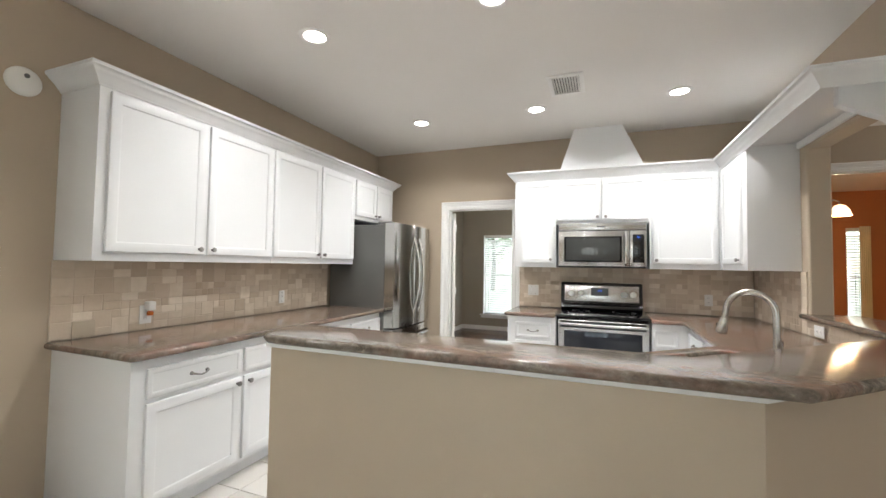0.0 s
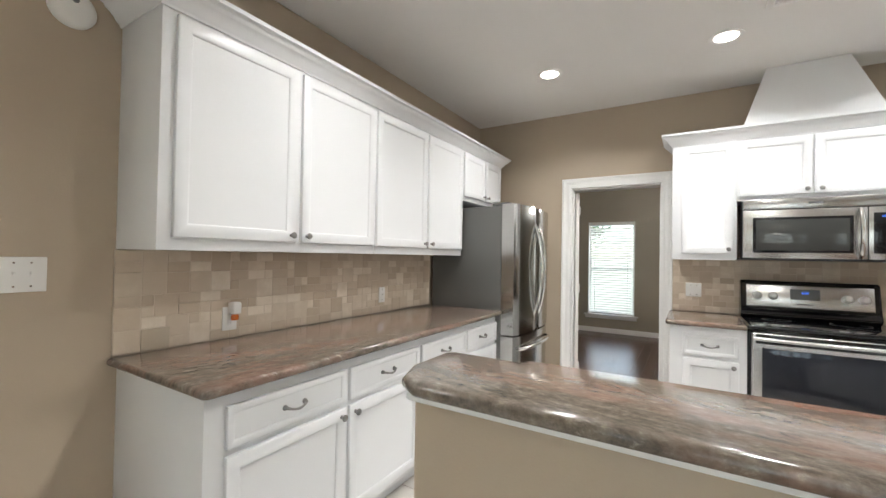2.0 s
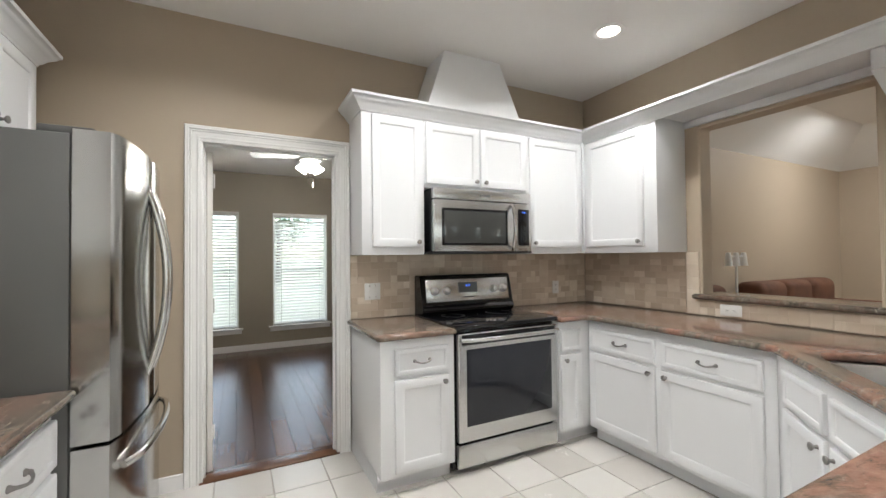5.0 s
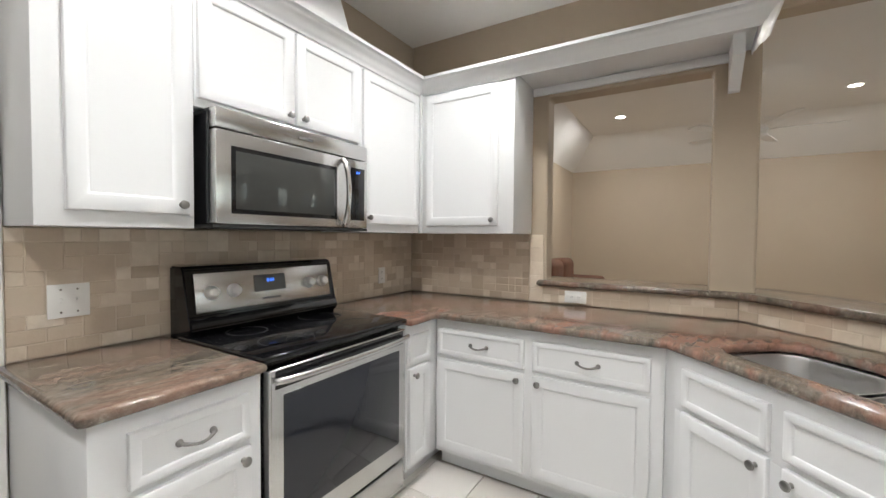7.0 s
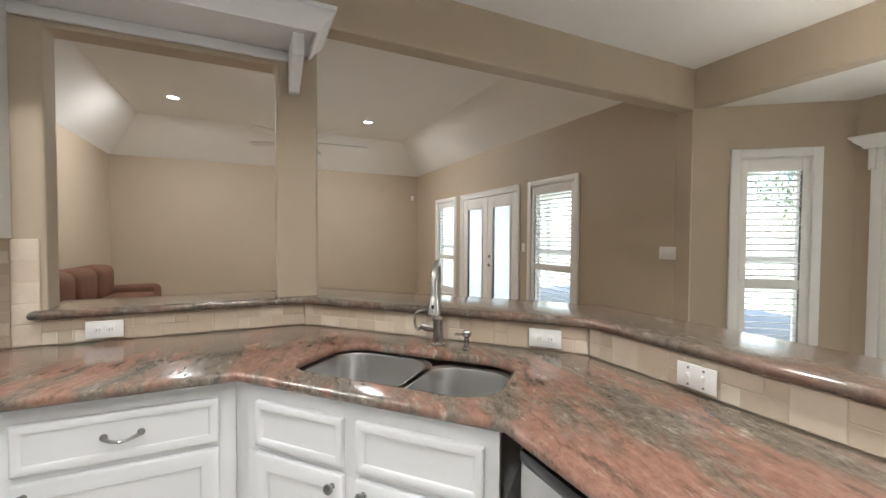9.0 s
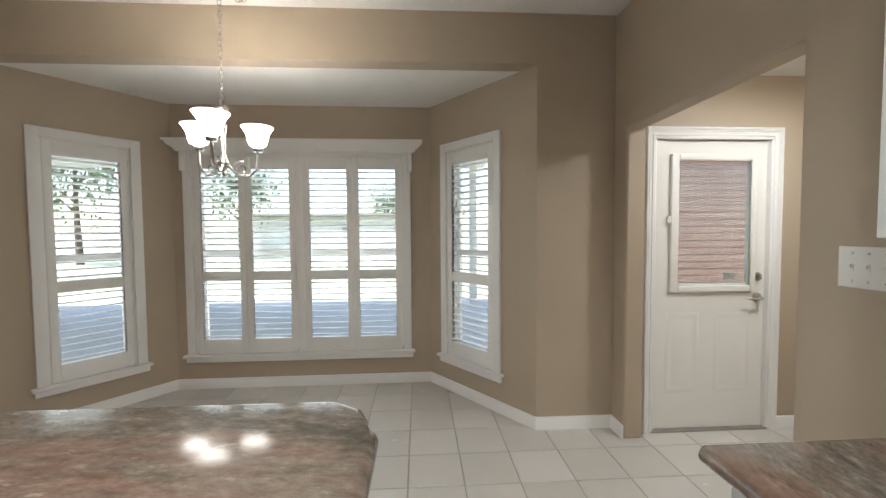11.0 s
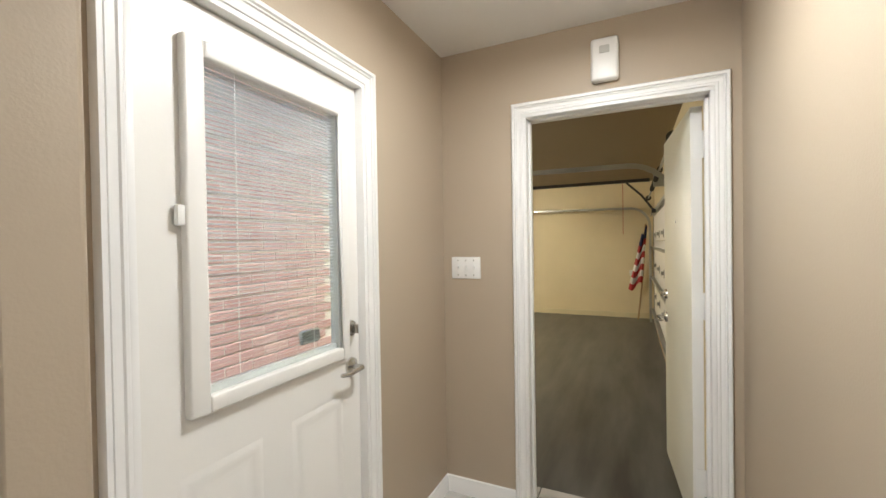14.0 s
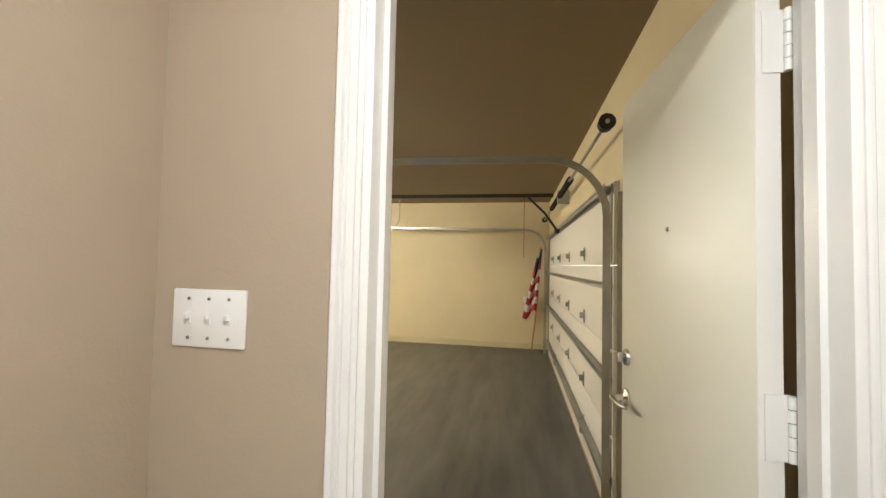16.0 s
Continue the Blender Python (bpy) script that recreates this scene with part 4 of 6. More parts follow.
hole_uv = rounded(-0.36, 0.40, 0.115, 0.50, 0.11)
hole = [sinkpt(u, v) for u, v in hole_uv]
if area(hole) < 0:
    hole.reverse()
solid("worktop", slab(bmesh.new(), [(3.247, -0.004), (3.247, -0.70), (3.475, -0.70), (3.49, -0.715), (3.49, -1.835), (2.80, -2.46), (1.475, -2.47), (1.458, -2.485), (1.458, -3.088), (3.14, -3.088), (XR - 0.014, -2.142), (XR - 0.014, -0.004)], CT - 0.037, CT, holes=[hole]), GRANITE, "polished brown granite worktop with an undermount sink cutout", "countertop", kind="")
solid("bar_top", slab(bmesh.new(), [(4.165, -1.05), (4.165, -2.125), (3.125, -3.07), (1.44, -3.07), (1.415, -3.095), (1.415, -3.27), (1.452, -3.365), (1.51, -3.405), (3.345, -3.410), (4.52, -2.33), (4.52, -1.05)], 1.03, 1.068), GRANITE_BAR, "polished brown granite raised bar top", "countertop", kind="")

# sink
sink = thing("sink", pose(SINKMID.x, SINKMID.y, 0.68, 0, 0, math.degrees(math.atan2(U.y, U.x))), "undermount double bowl stainless steel sink", "sink")
sgn = 1 if (Matrix.Rotation(math.atan2(U.y, U.x), 2) @ Vector((0, 1))).dot(V) > 0 else -1


def bowl(u0, u1, v0, v1, r, depth):
    bm = bmesh.new()
    rings = []
    top = CT - 0.040 - 0.68
    for o, z in ((-0.025, top), (0.0, top), (0.004, top - 0.01), (0.010, top - depth + 0.03), (0.02, top - depth + 0.01), (0.045, top - depth), ):
        rings.append([bm.verts.new((u, sgn * v, z)) for u, v in rounded(u0 + o, u1 - o, v0 + o, v1 - o, max(0.02, r - o * 0.5))])
    for a, b in zip(rings, rings[1:]):
        for j in range(len(a)):
            k = (j + 1) % len(a)
            bm.faces.new((a[j], a[k], b[k], b[j]))
    bm.faces.new(rings[-1])
    lathe(bm, [(0.042, top - depth + 0.001), (0.038, top - depth + 0.005), (0.03, top - depth + 0.002), (0.0, top - depth + 0.002)], Matrix.Translation(((u0 + u1) / 2, sgn * (v0 + v1) / 2, 0)), 16)
    return bm


part("bowl", bowl(-0.355, 0.055, 0.12, 0.495, 0.11, 0.19), SINKSTEEL, sink)
part("bowl", bowl(0.085, 0.395, 0.12, 0.465, 0.10, 0.17), SINKSTEEL, sink)

# faucet
fx, fy = 3.525, -2.612
fa = math.degrees(math.atan2(0.50, -0.86))
fc = thing("faucet", pose(fx, fy, CT, 0, 0, fa), "brushed nickel gooseneck faucet with pull-down spray", "faucet")
part("base", lathe(bmesh.new(), [(0.0, 0.0), (0.030, 0.0), (0.030, 0.008), (0.024, 0.014), (0.0225, 0.10), (0.026, 0.106), (0.026, 0.116), (0.018, 0.124), (0.0, 0.126)]), NICKEL, fc)
pts = [(0, 0, 0.12), (0, 0, 0.20), (0, 0, 0.26)]
for i in range(1, 13):
    a = math.pi * (1 - i / 12)
    pts.append((0.092 + 0.092 * math.cos(a), 0, 0.268 + 0.092 * math.sin(a)))
pts.append((0.190, 0, 0.235))
part("spout", tube(bmesh.new(), pts, 0.0135, 14), NICKEL, fc)
part("spray_head", lathe(bmesh.new(), [(0.0, 0.0), (0.023, 0.0), (0.0245, 0.010), (0.018, 0.055), (0.015, 0.075), (0.0, 0.076)], Matrix.Translation((0.206, 0, 0.165)) @ Matrix.Rotation(radians(-12), 4, "Y")), NICKEL, fc)
part("spray_button", B(0.216, 0.224, -0.005, 0.005, 0.195, 0.210, r=0.002), BLACK, fc)
bm = tube(bmesh.new(), [(0.0, -0.02, 0.075), (0.0, -0.05, 0.078), (0.0, -0.075, 0.085)], 0.017, 12, [0.02, 0.019, 0.015])
pts = [(0.0, -0.07, 0.08)] + [(0.0, -0.075 - 0.028 * math.sin(a), 0.105 - 0.045 * math.cos(a)) for a in [math.pi * (0.15 + 0.75 * i / 8) for i in range(9)]] + [(0.0, -0.045, 0.158)]
part("lever", tube(bm, pts, 0.006, 10), NICKEL, fc)
sx, sy = sinkpt(0.165, 0.585)
sd = thing("soap_dispenser", pose(sx, sy, CT, 0, 0, fa - 35), "small brushed nickel soap dispenser", "soap dispenser")
part("base", lathe(bmesh.new(), [(0.0, 0.0), (0.020, 0.0), (0.020, 0.006), (0.012, 0.012), (0.011, 0.05), (0.019, 0.058), (0.020, 0.072), (0.014, 0.080), (0.0, 0.082)]), NICKEL, sd)
part("spout", tube(bmesh.new(), [(0.0, 0, 0.066), (0.04, 0, 0.070), (0.078, 0, 0.078)], 0.0055, 8), NICKEL, sd)

# fridge
fr = thing("refrigerator", pose(0.018, -1.035, 0, 0, 0, 90), "stainless french door fridge with grey sides", "refrigerator")
part("body", B(0.0, 0.905, -0.70, -0.02, 0.02, 1.795, r=0.006), FRIDGE_SIDE, fr, "dark grey painted sides")


def curved_front(x0, x1, z0, z1, y0, bulge, w=0.905):
    bm = bmesh.new()
    n = 10
    f0, f1, b0, b1 = [], [], [], []
    for i in range(n + 1):
        x = x0 + (x1 - x0) * i / n
        e = min(x - x0, x1 - x) / 0.025
        soft = 0.014 * max(0.0, 1 - e) ** 2
        y = y0 - bulge * (1 - (2 * x / w - 1) ** 2) + soft
        f0.append(bm.verts.new((x, y, z0)))
        f1.append(bm.verts.new((x, y, z1)))
        b0.append(bm.verts.new((x, -0.705, z0)))
        b1.append(bm.verts.new((x, -0.705, z1)))
    for i in range(n):
        bm.faces.new((f0[i], f0[i + 1], f1[i + 1], f1[i]))
        bm.faces.new((b0[i], b1[i], b1[i + 1], b0[i + 1]))
        bm.faces.new((f0[i], b0[i], b0[i + 1], f0[i + 1]))
        bm.faces.new((f1[i], f1[i + 1], b1[i + 1], b1[i]))
    bm.faces.new((f0[0], f1[0], b1[0], b0[0]))
    bm.faces.new((f0[n], b0[n], b1[n], f1[n]))
    return bm


for x0, x1, hx in ((0.002, 0.450, 0.405), (0.455, 0.903, 0.50)):
    d = part("door", curved_front(x0, x1, 0.715, 1.812, -0.825, 0.038), FRIDGESTEEL, fr, "brushed stainless door")
    pts = []
    for i in range(15):
        a = i / 14
        pts.append((hx + (0.018 if hx < 0.45 else -0.018) * (1 - math.sin(math.pi * a)) * -1, -0.846 - 0.078 * math.sin(math.pi * a) ** 0.8, 0.83 + 0.86 * a))
    part("handle", tube(bmesh.new(), pts, 0.0145, 10), CHROME, d)
d = part("freezer_drawer", curved_front(0.002, 0.903, 0.07, 0.700, -0.825, 0.038), FRIDGESTEEL, fr, "brushed stainless freezer drawer")
pts = [(0.06 + 0.785 * i / 16, -0.840 - 0.065 * math.sin(math.pi * i / 16) ** 0.5, 0.60) for i in range(17)]
part("handle", tube(bmesh.new(), pts, 0.0145, 10), CHROME, d)
part("toe_grille", B(0.02, 0.885, -0.72, -0.60, 0.015, 0.065), DARK, fr)
for x in (0.03, 0.80):
    part("hinge_cover", B(x, x + 0.075, -0.76, -0.60, 1.795, 1.828, r=0.008), FRIDGE_SIDE, fr)

# range
W = 0.818
st = thing("range", pose(2.421, 0, 0), "freestanding stainless and black electric range", "range")
part("body", B(0.0, W, -0.62, -0.03, 0.03, 0.895, r=0.004), BLACK, st, "black enamel sides")
part("cooktop", B(-0.004, W + 0.004, -0.675, -0.09, 0.895, 0.925, r=0.010, seg=3), BLACKGLASS, st, "black ceramic glass cooktop")
for cx, cy, cr in ((0.21, -0.52, 0.11), (0.62, -0.52, 0.085), (0.21, -0.25, 0.085), (0.62, -0.25, 0.11)):
    bm = bmesh.new()
    lathe(bm, [(cr, 0.9252), (cr - 0.004, 0.9256), (cr - 0.004, 0.9252), (cr, 0.9252)], Matrix.Translation((cx, cy, 0)), 32, False)
    part("burner_ring", bm, BLACKMETAL, st)
bm = bmesh.new()
prof = [(-0.03, 0.90), (-0.175, 0.925), (-0.200, 0.955), (-0.190, 0.985), (-0.168, 1.0), (-0.135, 1.20), (-0.12, 1.213), (-0.03, 1.213)]
a = [bm.verts.new((0.0, y, z)) for y, z in prof]
b = [bm.verts.new((W - 0.018, y, z)) for y, z in prof]
bm.faces.new(a)
bm.faces.new(b[::-1])
for i in range(len(prof)):
    j = (i + 1) % len(prof)
    bm.faces.new((a[i], b[i], b[j], a[j]))
bmesh.ops.bevel(bm, geom=[e for e in bm.edges], offset=0.006, segments=2, affect="EDGES")
bg = part("backguard", bm, BLACK, st, "glossy black backguard")
TIL = math.degrees(math.atan2(0.033, 0.2))


def on_guard(x, z, out=0.0):
    f = (z - 1.0) / 0.2
    return pose(x, -0.169 + 0.033 * f - out, z, -TIL, 0, 0)


bm = B(-0.365, 0.365, -0.006, 0.0, -0.085, 0.085, r=0.004)
pn = part("control_panel", bm, STEEL, bg, "stainless control panel")
pn.matrix_local = on_guard(0.402, 1.10)
bm = B(-0.085, 0.085, -0.004, 0.0, -0.040, 0.040, r=0.002)
ds = part("display", bm, FRIDGE_SIDE, bg)
ds.matrix_local = on_guard(0.392, 1.118, 0.006)
kb = finish("knob", lathe(bmesh.new(), [(0.0, 0.0), (0.031, 0.0), (0.030, 0.008), (0.024, 0.012), (0.021, 0.030), (0.016, 0.034), (0.0, 0.034)], Matrix.Rotation(radians(90), 4, "X"), 24), KNOBMETAL)
for x in (0.105, 0.205, 0.625, 0.715):
    shared("knob", kb, bg, on_guard(x, 1.098, 0.006))


def letters(name, txt, size, mat, parent, m, extrude=0.0005):
    cu = bpy.data.curves.new(name, "FONT")
    cu.body, cu.size, cu.extrude, cu.align_x, cu.align_y = txt, size, extrude, "CENTER", "CENTER"
    tmp = bpy.data.objects.new(name, cu)
    scene.collection.objects.link(tmp)
    dg = bpy.context.evaluated_depsgraph_get()
    me = bpy.data.meshes.new_from_object(tmp.evaluated_get(dg))
    bpy.data.objects.remove(tmp)
    me.materials.clear()
    me.materials.append(mat)
    ob = new(name, me)
    ob.parent = parent
    ob.matrix_local = m
    return ob


letters("clock_digits", "8:04", 0.024, BLUELED, bg, on_guard(0.392, 1.130, 0.0115) @ Matrix.Rotation(radians(90), 4, "X"))
bdg = part("badge", B(-0.05, 0.05, -0.002, 0.0, -0.004, 0.004), GREYSLOT, bg)
bdg.matrix_local = on_guard(0.392, 1.045, 0.006)
od = part("oven_door", B(0.018, W - 0.008, -0.675, -0.62, 0.205, 0.875, r=0.010, seg=3), STEEL, st, "stainless oven door")
part("window", B(0.075, W - 0.065, -0.6775, -0.66, 0.300, 0.775, r=0.002), OVENGLASS, od, "dark oven glass")
part("glass_band", B(0.04, W - 0.03, -0.6768, -0.66, 0.80, 0.868, r=0.004), BLACK, od)
pts = [(0.03 + (W - 0.05) * i / 16, -0.695 - 0.035 * math.sin(math.pi * i / 16) ** 0.5, 0.838) for i in range(17)]
bm = tube(bmesh.new(), pts, 0.0135, 12)
part("handle", bm, STEEL, od)
part("storage_drawer", B(0.018, W - 0.008, -0.668, -0.62, 0.045, 0.190, r=0.008), STEEL, st, "stainless storage drawer")
for x in (0.05, W - 0.08):
    part("foot", B(x, x + 0.035, -0.58, -0.54, 0.0, 0.035), DARK, st)

# microwave
mw = thing("microwave", pose(2.412, 0, 1.375), "stainless steel over-the-range microwave with dark window", "microwave")
MWW = 0.828
part("body", B(0.0, MWW, -0.355, -0.003, 0.012, 0.452, r=0.003), BLACK, mw, "black case")
part("bottom_vent", B(-0.012, MWW, -0.40, -0.02, 0.0, 0.012), DARK, mw)
part("top_grille", B(0.0, MWW, -0.400, -0.352, 0.375, 0.452, r=0.008), STEEL, mw, "stainless vent strip")
md = part("door", B(0.0, 0.675, -0.402, -0.352, 0.014, 0.371, r=0.007), STEEL, mw, "stainless door")
part("window", B(0.075, 0.590, -0.404, -0.38, 0.070, 0.300, r=0.004), MWGLASS, md, "dark microwave window")
part("window_frame", B(0.058, 0.607, -0.4035, -0.38, 0.054, 0.316, r=0.004), BLACK, md)
pts = [(0.640, -0.405 - 0.045 * math.sin(math.pi * i / 14) ** 0.5, 0.025 + 0.335 * i / 14) for i in range(15)]
part("handle", tube(bmesh.new(), pts, 0.013, 10), CHROME, md)
cp = part("control_panel", B(0.678, MWW, -0.400, -0.352, 0.014, 0.371, r=0.006), STEEL, mw)
part("keypad", B(0.702, 0.805, -0.4025, -0.38, 0.055, 0.330, r=0.003), BLACK, cp, "black keypad")
letters("clock_digits", "8:04", 0.017, BLUELED, cp, pose(0.755, -0.4031, 0.305, 90, 0, 0))
part("badge", B(0.375, 0.455, -0.4012, -0.39, 0.405, 0.42), GREYSLOT, mw)

# recessed lights and ceiling vent


def can_light(x, y, z):
    root = thing("recessed_light", pose(x, y, z), "white recessed ceiling light, switched on", "ceiling light", "recessed lights")
    bm = lathe(bmesh.new(), [(0.068, -0.006), (0.075, -0.010), (0.098, -0.006), (0.100, -0.001), (0.068, -0.001), (0.068, -0.006)], n=32, caps=False)
    part("trim_ring", bm, TRIM, root)
    part("lens", lathe(bmesh.new(), [(0.069, -0.002), (0.069, -0.004), (0.0, -0.004)], n=32), CANGLOW, root, "glowing lens")


for cx, cy in KITCHEN_CANS:
    can_light(cx, cy, CEIL)
for cx, cy in LIVING_CANS:
    can_light(cx, cy, 3.30)
vent = thing("ceiling_vent", pose(2.57, -1.432, CEIL), "white metal ceiling air vent with slats", "air vent")
part("backing", B(-0.105, 0.105, -0.155, 0.155, -0.004, -0.001), DARK, vent)
bm = bmesh.new()
for a in ((-0.135, -0.10, -0.185, 0.185), (0.10, 0.135, -0.185, 0.185), (-0.10, 0.10, -0.185, -0.15), (-0.10, 0.10, 0.15, 0.185)):
    box(bm, a[0], a[1], a[2], a[3], -0.016, -0.001, r=0.003)
part("frame", bm, TRIM, vent)
sl = finish("slat", B(-0.010, 0.010, -0.15, 0.15, -0.001, 0.001), TRIM)
for i in range(10):
    shared("slat", sl, vent, pose(-0.09 + i * 0.02, 0, -0.010, 0, 35, 0))

# wall plates


def plate(name, m, w, h, kind, n, label):
    """A cover plate with n toggles or sockets, lying in local xz, facing -y."""
    root = thing(name, m, label, name.replace("_", " "), "wall plates")
    part("cover", B(-w / 2, w / 2, -0.006, 0.0, -h / 2, h / 2, r=0.003), PLASTIC, root)
    for i in range(n):
        if kind == "toggle":
            x = (i - (n - 1) / 2) * 0.046
            bm = B(x - 0.005, x + 0.005, -0.008, -0.004, -0.012, 0.012)
            box(bm, x - 0.0035, x + 0.0035, -0.017, -0.006, -0.001, 0.010, r=0.001)
            part("toggle", bm, PLASTIC, root)
            for z in (-0.042, 0.042) if h > w * 0.4 else ():
                part("screw", lathe(bmesh.new(), [(0.004, 0.0), (0.003, 0.002), (0.0, 0.002)], Matrix.Translation((x, -0.006, z * h / 0.125)) @ Matrix.Rotation(radians(90), 4, "X"), 8), NICKEL, root)
        elif kind == "socket":
            along_x = w > h
            for s in (-1, 1):
                o = s * 0.022
                bx, bz = (o, 0) if along_x else ((i - (n - 1) / 2) * 0.046, o)
                bm = B(bx - 0.014, bx + 0.014, -0.0075, -0.004, bz - 0.014, bz + 0.014, r=0.002)
                oc = part("outlet_face", bm, PLASTIC, root)
                for q in (-0.005, 0.005):
                    part("slot", B(bx + q - 0.001, bx + q + 0.001, -0.0078, -0.006, bz - 0.005, bz + 0.005), GREYSLOT, oc, smooth=False)
    return root


LW, BW, RW = 90, 0, -90
plate("switch_plate", pose(0.0, -3.748, 1.272, 0, 0, LW), 0.178, 0.128, "toggle", 3, "white triple toggle switch plate on the wall")
plate("outlet", pose(0.013, -2.953, 1.02, 0, 0, LW), 0.078, 0.122, "socket", 1, "white outlet with a plug-in freshener")
plate("switch_plate", pose(0.013, -1.728, 1.054, 0, 0, LW), 0.070, 0.118, "toggle", 1, "white single switch plate on the backsplash")
plate("blank_plate", pose(0.013, -3.295, 0.968, 0, 0, LW), 0.115, 0.10, "none", 0, "beige blank cover plate on the backsplash").children[0].data.materials[0] = varied("beige_plate", (0.50, 0.42, 0.32), 0.5, 0.08)
plate("switch_plate", pose(2.10, -0.013, 1.108, 0, 0, BW), 0.118, 0.120, "toggle", 2, "white double switch plate beside the range")
plate("outlet", pose(3.823, -0.013, 1.066, 0, 0, BW), 0.072, 0.115, "socket", 1, "white outlet on the backsplash")
plate("outlet", pose(XR - 0.025, -1.30, 0.972, 0, 0, RW), 0.135, 0.076, "socket", 1, "white horizontal outlet below the pass-through")
ang = math.degrees(math.atan2(-0.95, -1.06))
plate("outlet", pose(3.258, -2.972, 0.972, 0, 0, ang), 0.130, 0.074, "socket", 1, "white horizontal outlet beside the sink")
plate("outlet", pose(2.70, -3.077, 0.972, 0, 0, 180), 0.118, 0.074, "toggle", 2, "white horizontal plate on the bar backsplash")
plate("outlet", pose(1.79, -3.077, 0.970, 0, 0, 180), 0.130, 0.076, "socket", 1, "white horizontal outlet on the bar backsplash")
plate("switch_plate", pose(4.405, LY0, 1.25, 0, 0, 180), 0.165, 0.118, "toggle", 3, "white triple switch plate in the living room")
plate("switch_plate", pose(6.575, LY0, 1.25, 0, 0, 180), 0.07, 0.118, "toggle", 1, "white switch plate beside the french doors")
plate("switch_plate", pose(MX, -5.112, 1.250, 0, 0, 90), 0.168, 0.118, "toggle", 3, "white triple switch plate in the mud room")
plug = thing("air_freshener", pose(0.02, -2.945, 1.045, 0, 0, 90), "white plug-in air freshener with amber oil", "air freshener")
part("body", B(-0.024, 0.024, -0.055, 0.0, 0.0, 0.062, r=0.010, seg=3), PLASTIC, plug)
part("bottle", lathe(bmesh.new(), [(0.0, -0.032), (0.017, -0.030), (0.020, -0.015), (0.014, 0.0), (0.0, 0.0)], Matrix.Translation((0, -0.03, 0.0))), AMBER, plug, "amber oil bottle")
sm = thing("smoke_detector", pose(0.0, -3.612, 2.305, 0, 0, 90), "round white smoke detector on the wall", "smoke detector")
part("body", lathe(bmesh.new(), [(0.0, 0.0), (0.075, 0.0), (0.075, 0.012), (0.070, 0.022), (0.055, 0.034), (0.030, 0.038), (0.0, 0.038)], Matrix.Rotation(radians(90), 4, "X"), 36), PLASTIC, sm)
part("test_button", lathe(bmesh.new(), [(0.012, 0.037), (0.012, 0.041), (0.0, 0.041)], Matrix.Translation((0.0, 0, 0.025)) @ Matrix.Rotation(radians(90), 4, "X"), 16), GREYSLOT, sm)

# ---------- outdoors ----------
solid("ground", B(-400, 400, -400, 400, -0.55, -0.33), GRASS, "mown lawn", "ground")
solid("patio", B(-1.9, 12.5, -11.2, -5.48, -0.33, -0.05), PATIO, "shaded concrete patio slab", "patio")
solid("patio_roof", B(0.1, 12.5, -10.6, -6.6, 2.62, 2.74), varied("patio_ceiling", (0.62, 0.60, 0.56), 0.7, 0.05, 1, 30, 0.1), "painted patio cover", "roof")
for px in (0.3, 5.4, 9.0, 12.2):
    post = solid("patio_post", B(px - 0.07, px + 0.07, -10.5, -10.36, -0.05, 2.62, r=0.01), TRIM, "white patio roof post", "post", kind="")
solid("roof", B(-9.6, 10.9, -5.62, 4.6, 3.62, 3.75), OUTWALL, "house roof deck", "roof")
fence = thing("fence", pose(0, -32, -0.33), "weathered wooden garden fence", "fence")
for i in range(70):
    part("board", B(-30 + i * 1.0, -29.03 + i * 1.0, -0.02, 0.02, 0.0, 1.85 + 0.02 * (i % 3)), FENCE, fence, smooth=False)
hs = thing("house", pose(8, -46, -0.33), "neighbouring house with a pale wall and grey roof", "house")
part("wall", B(-9, 9, -4, 4, 0, 3.2), OUTWALL, hs)
part("roof", prism(bmesh.new(), [(-9.6, -4.6), (9.6, -4.6), (9.6, 4.6), (-9.6, 4.6)], 3.2, 3.5), FRIDGE_SIDE, hs)
for wx in (-5, 0, 5):
    part("window", B(wx - 0.7, wx + 0.7, 3.98, 4.04, 1.0, 2.4), PEWTER, hs)


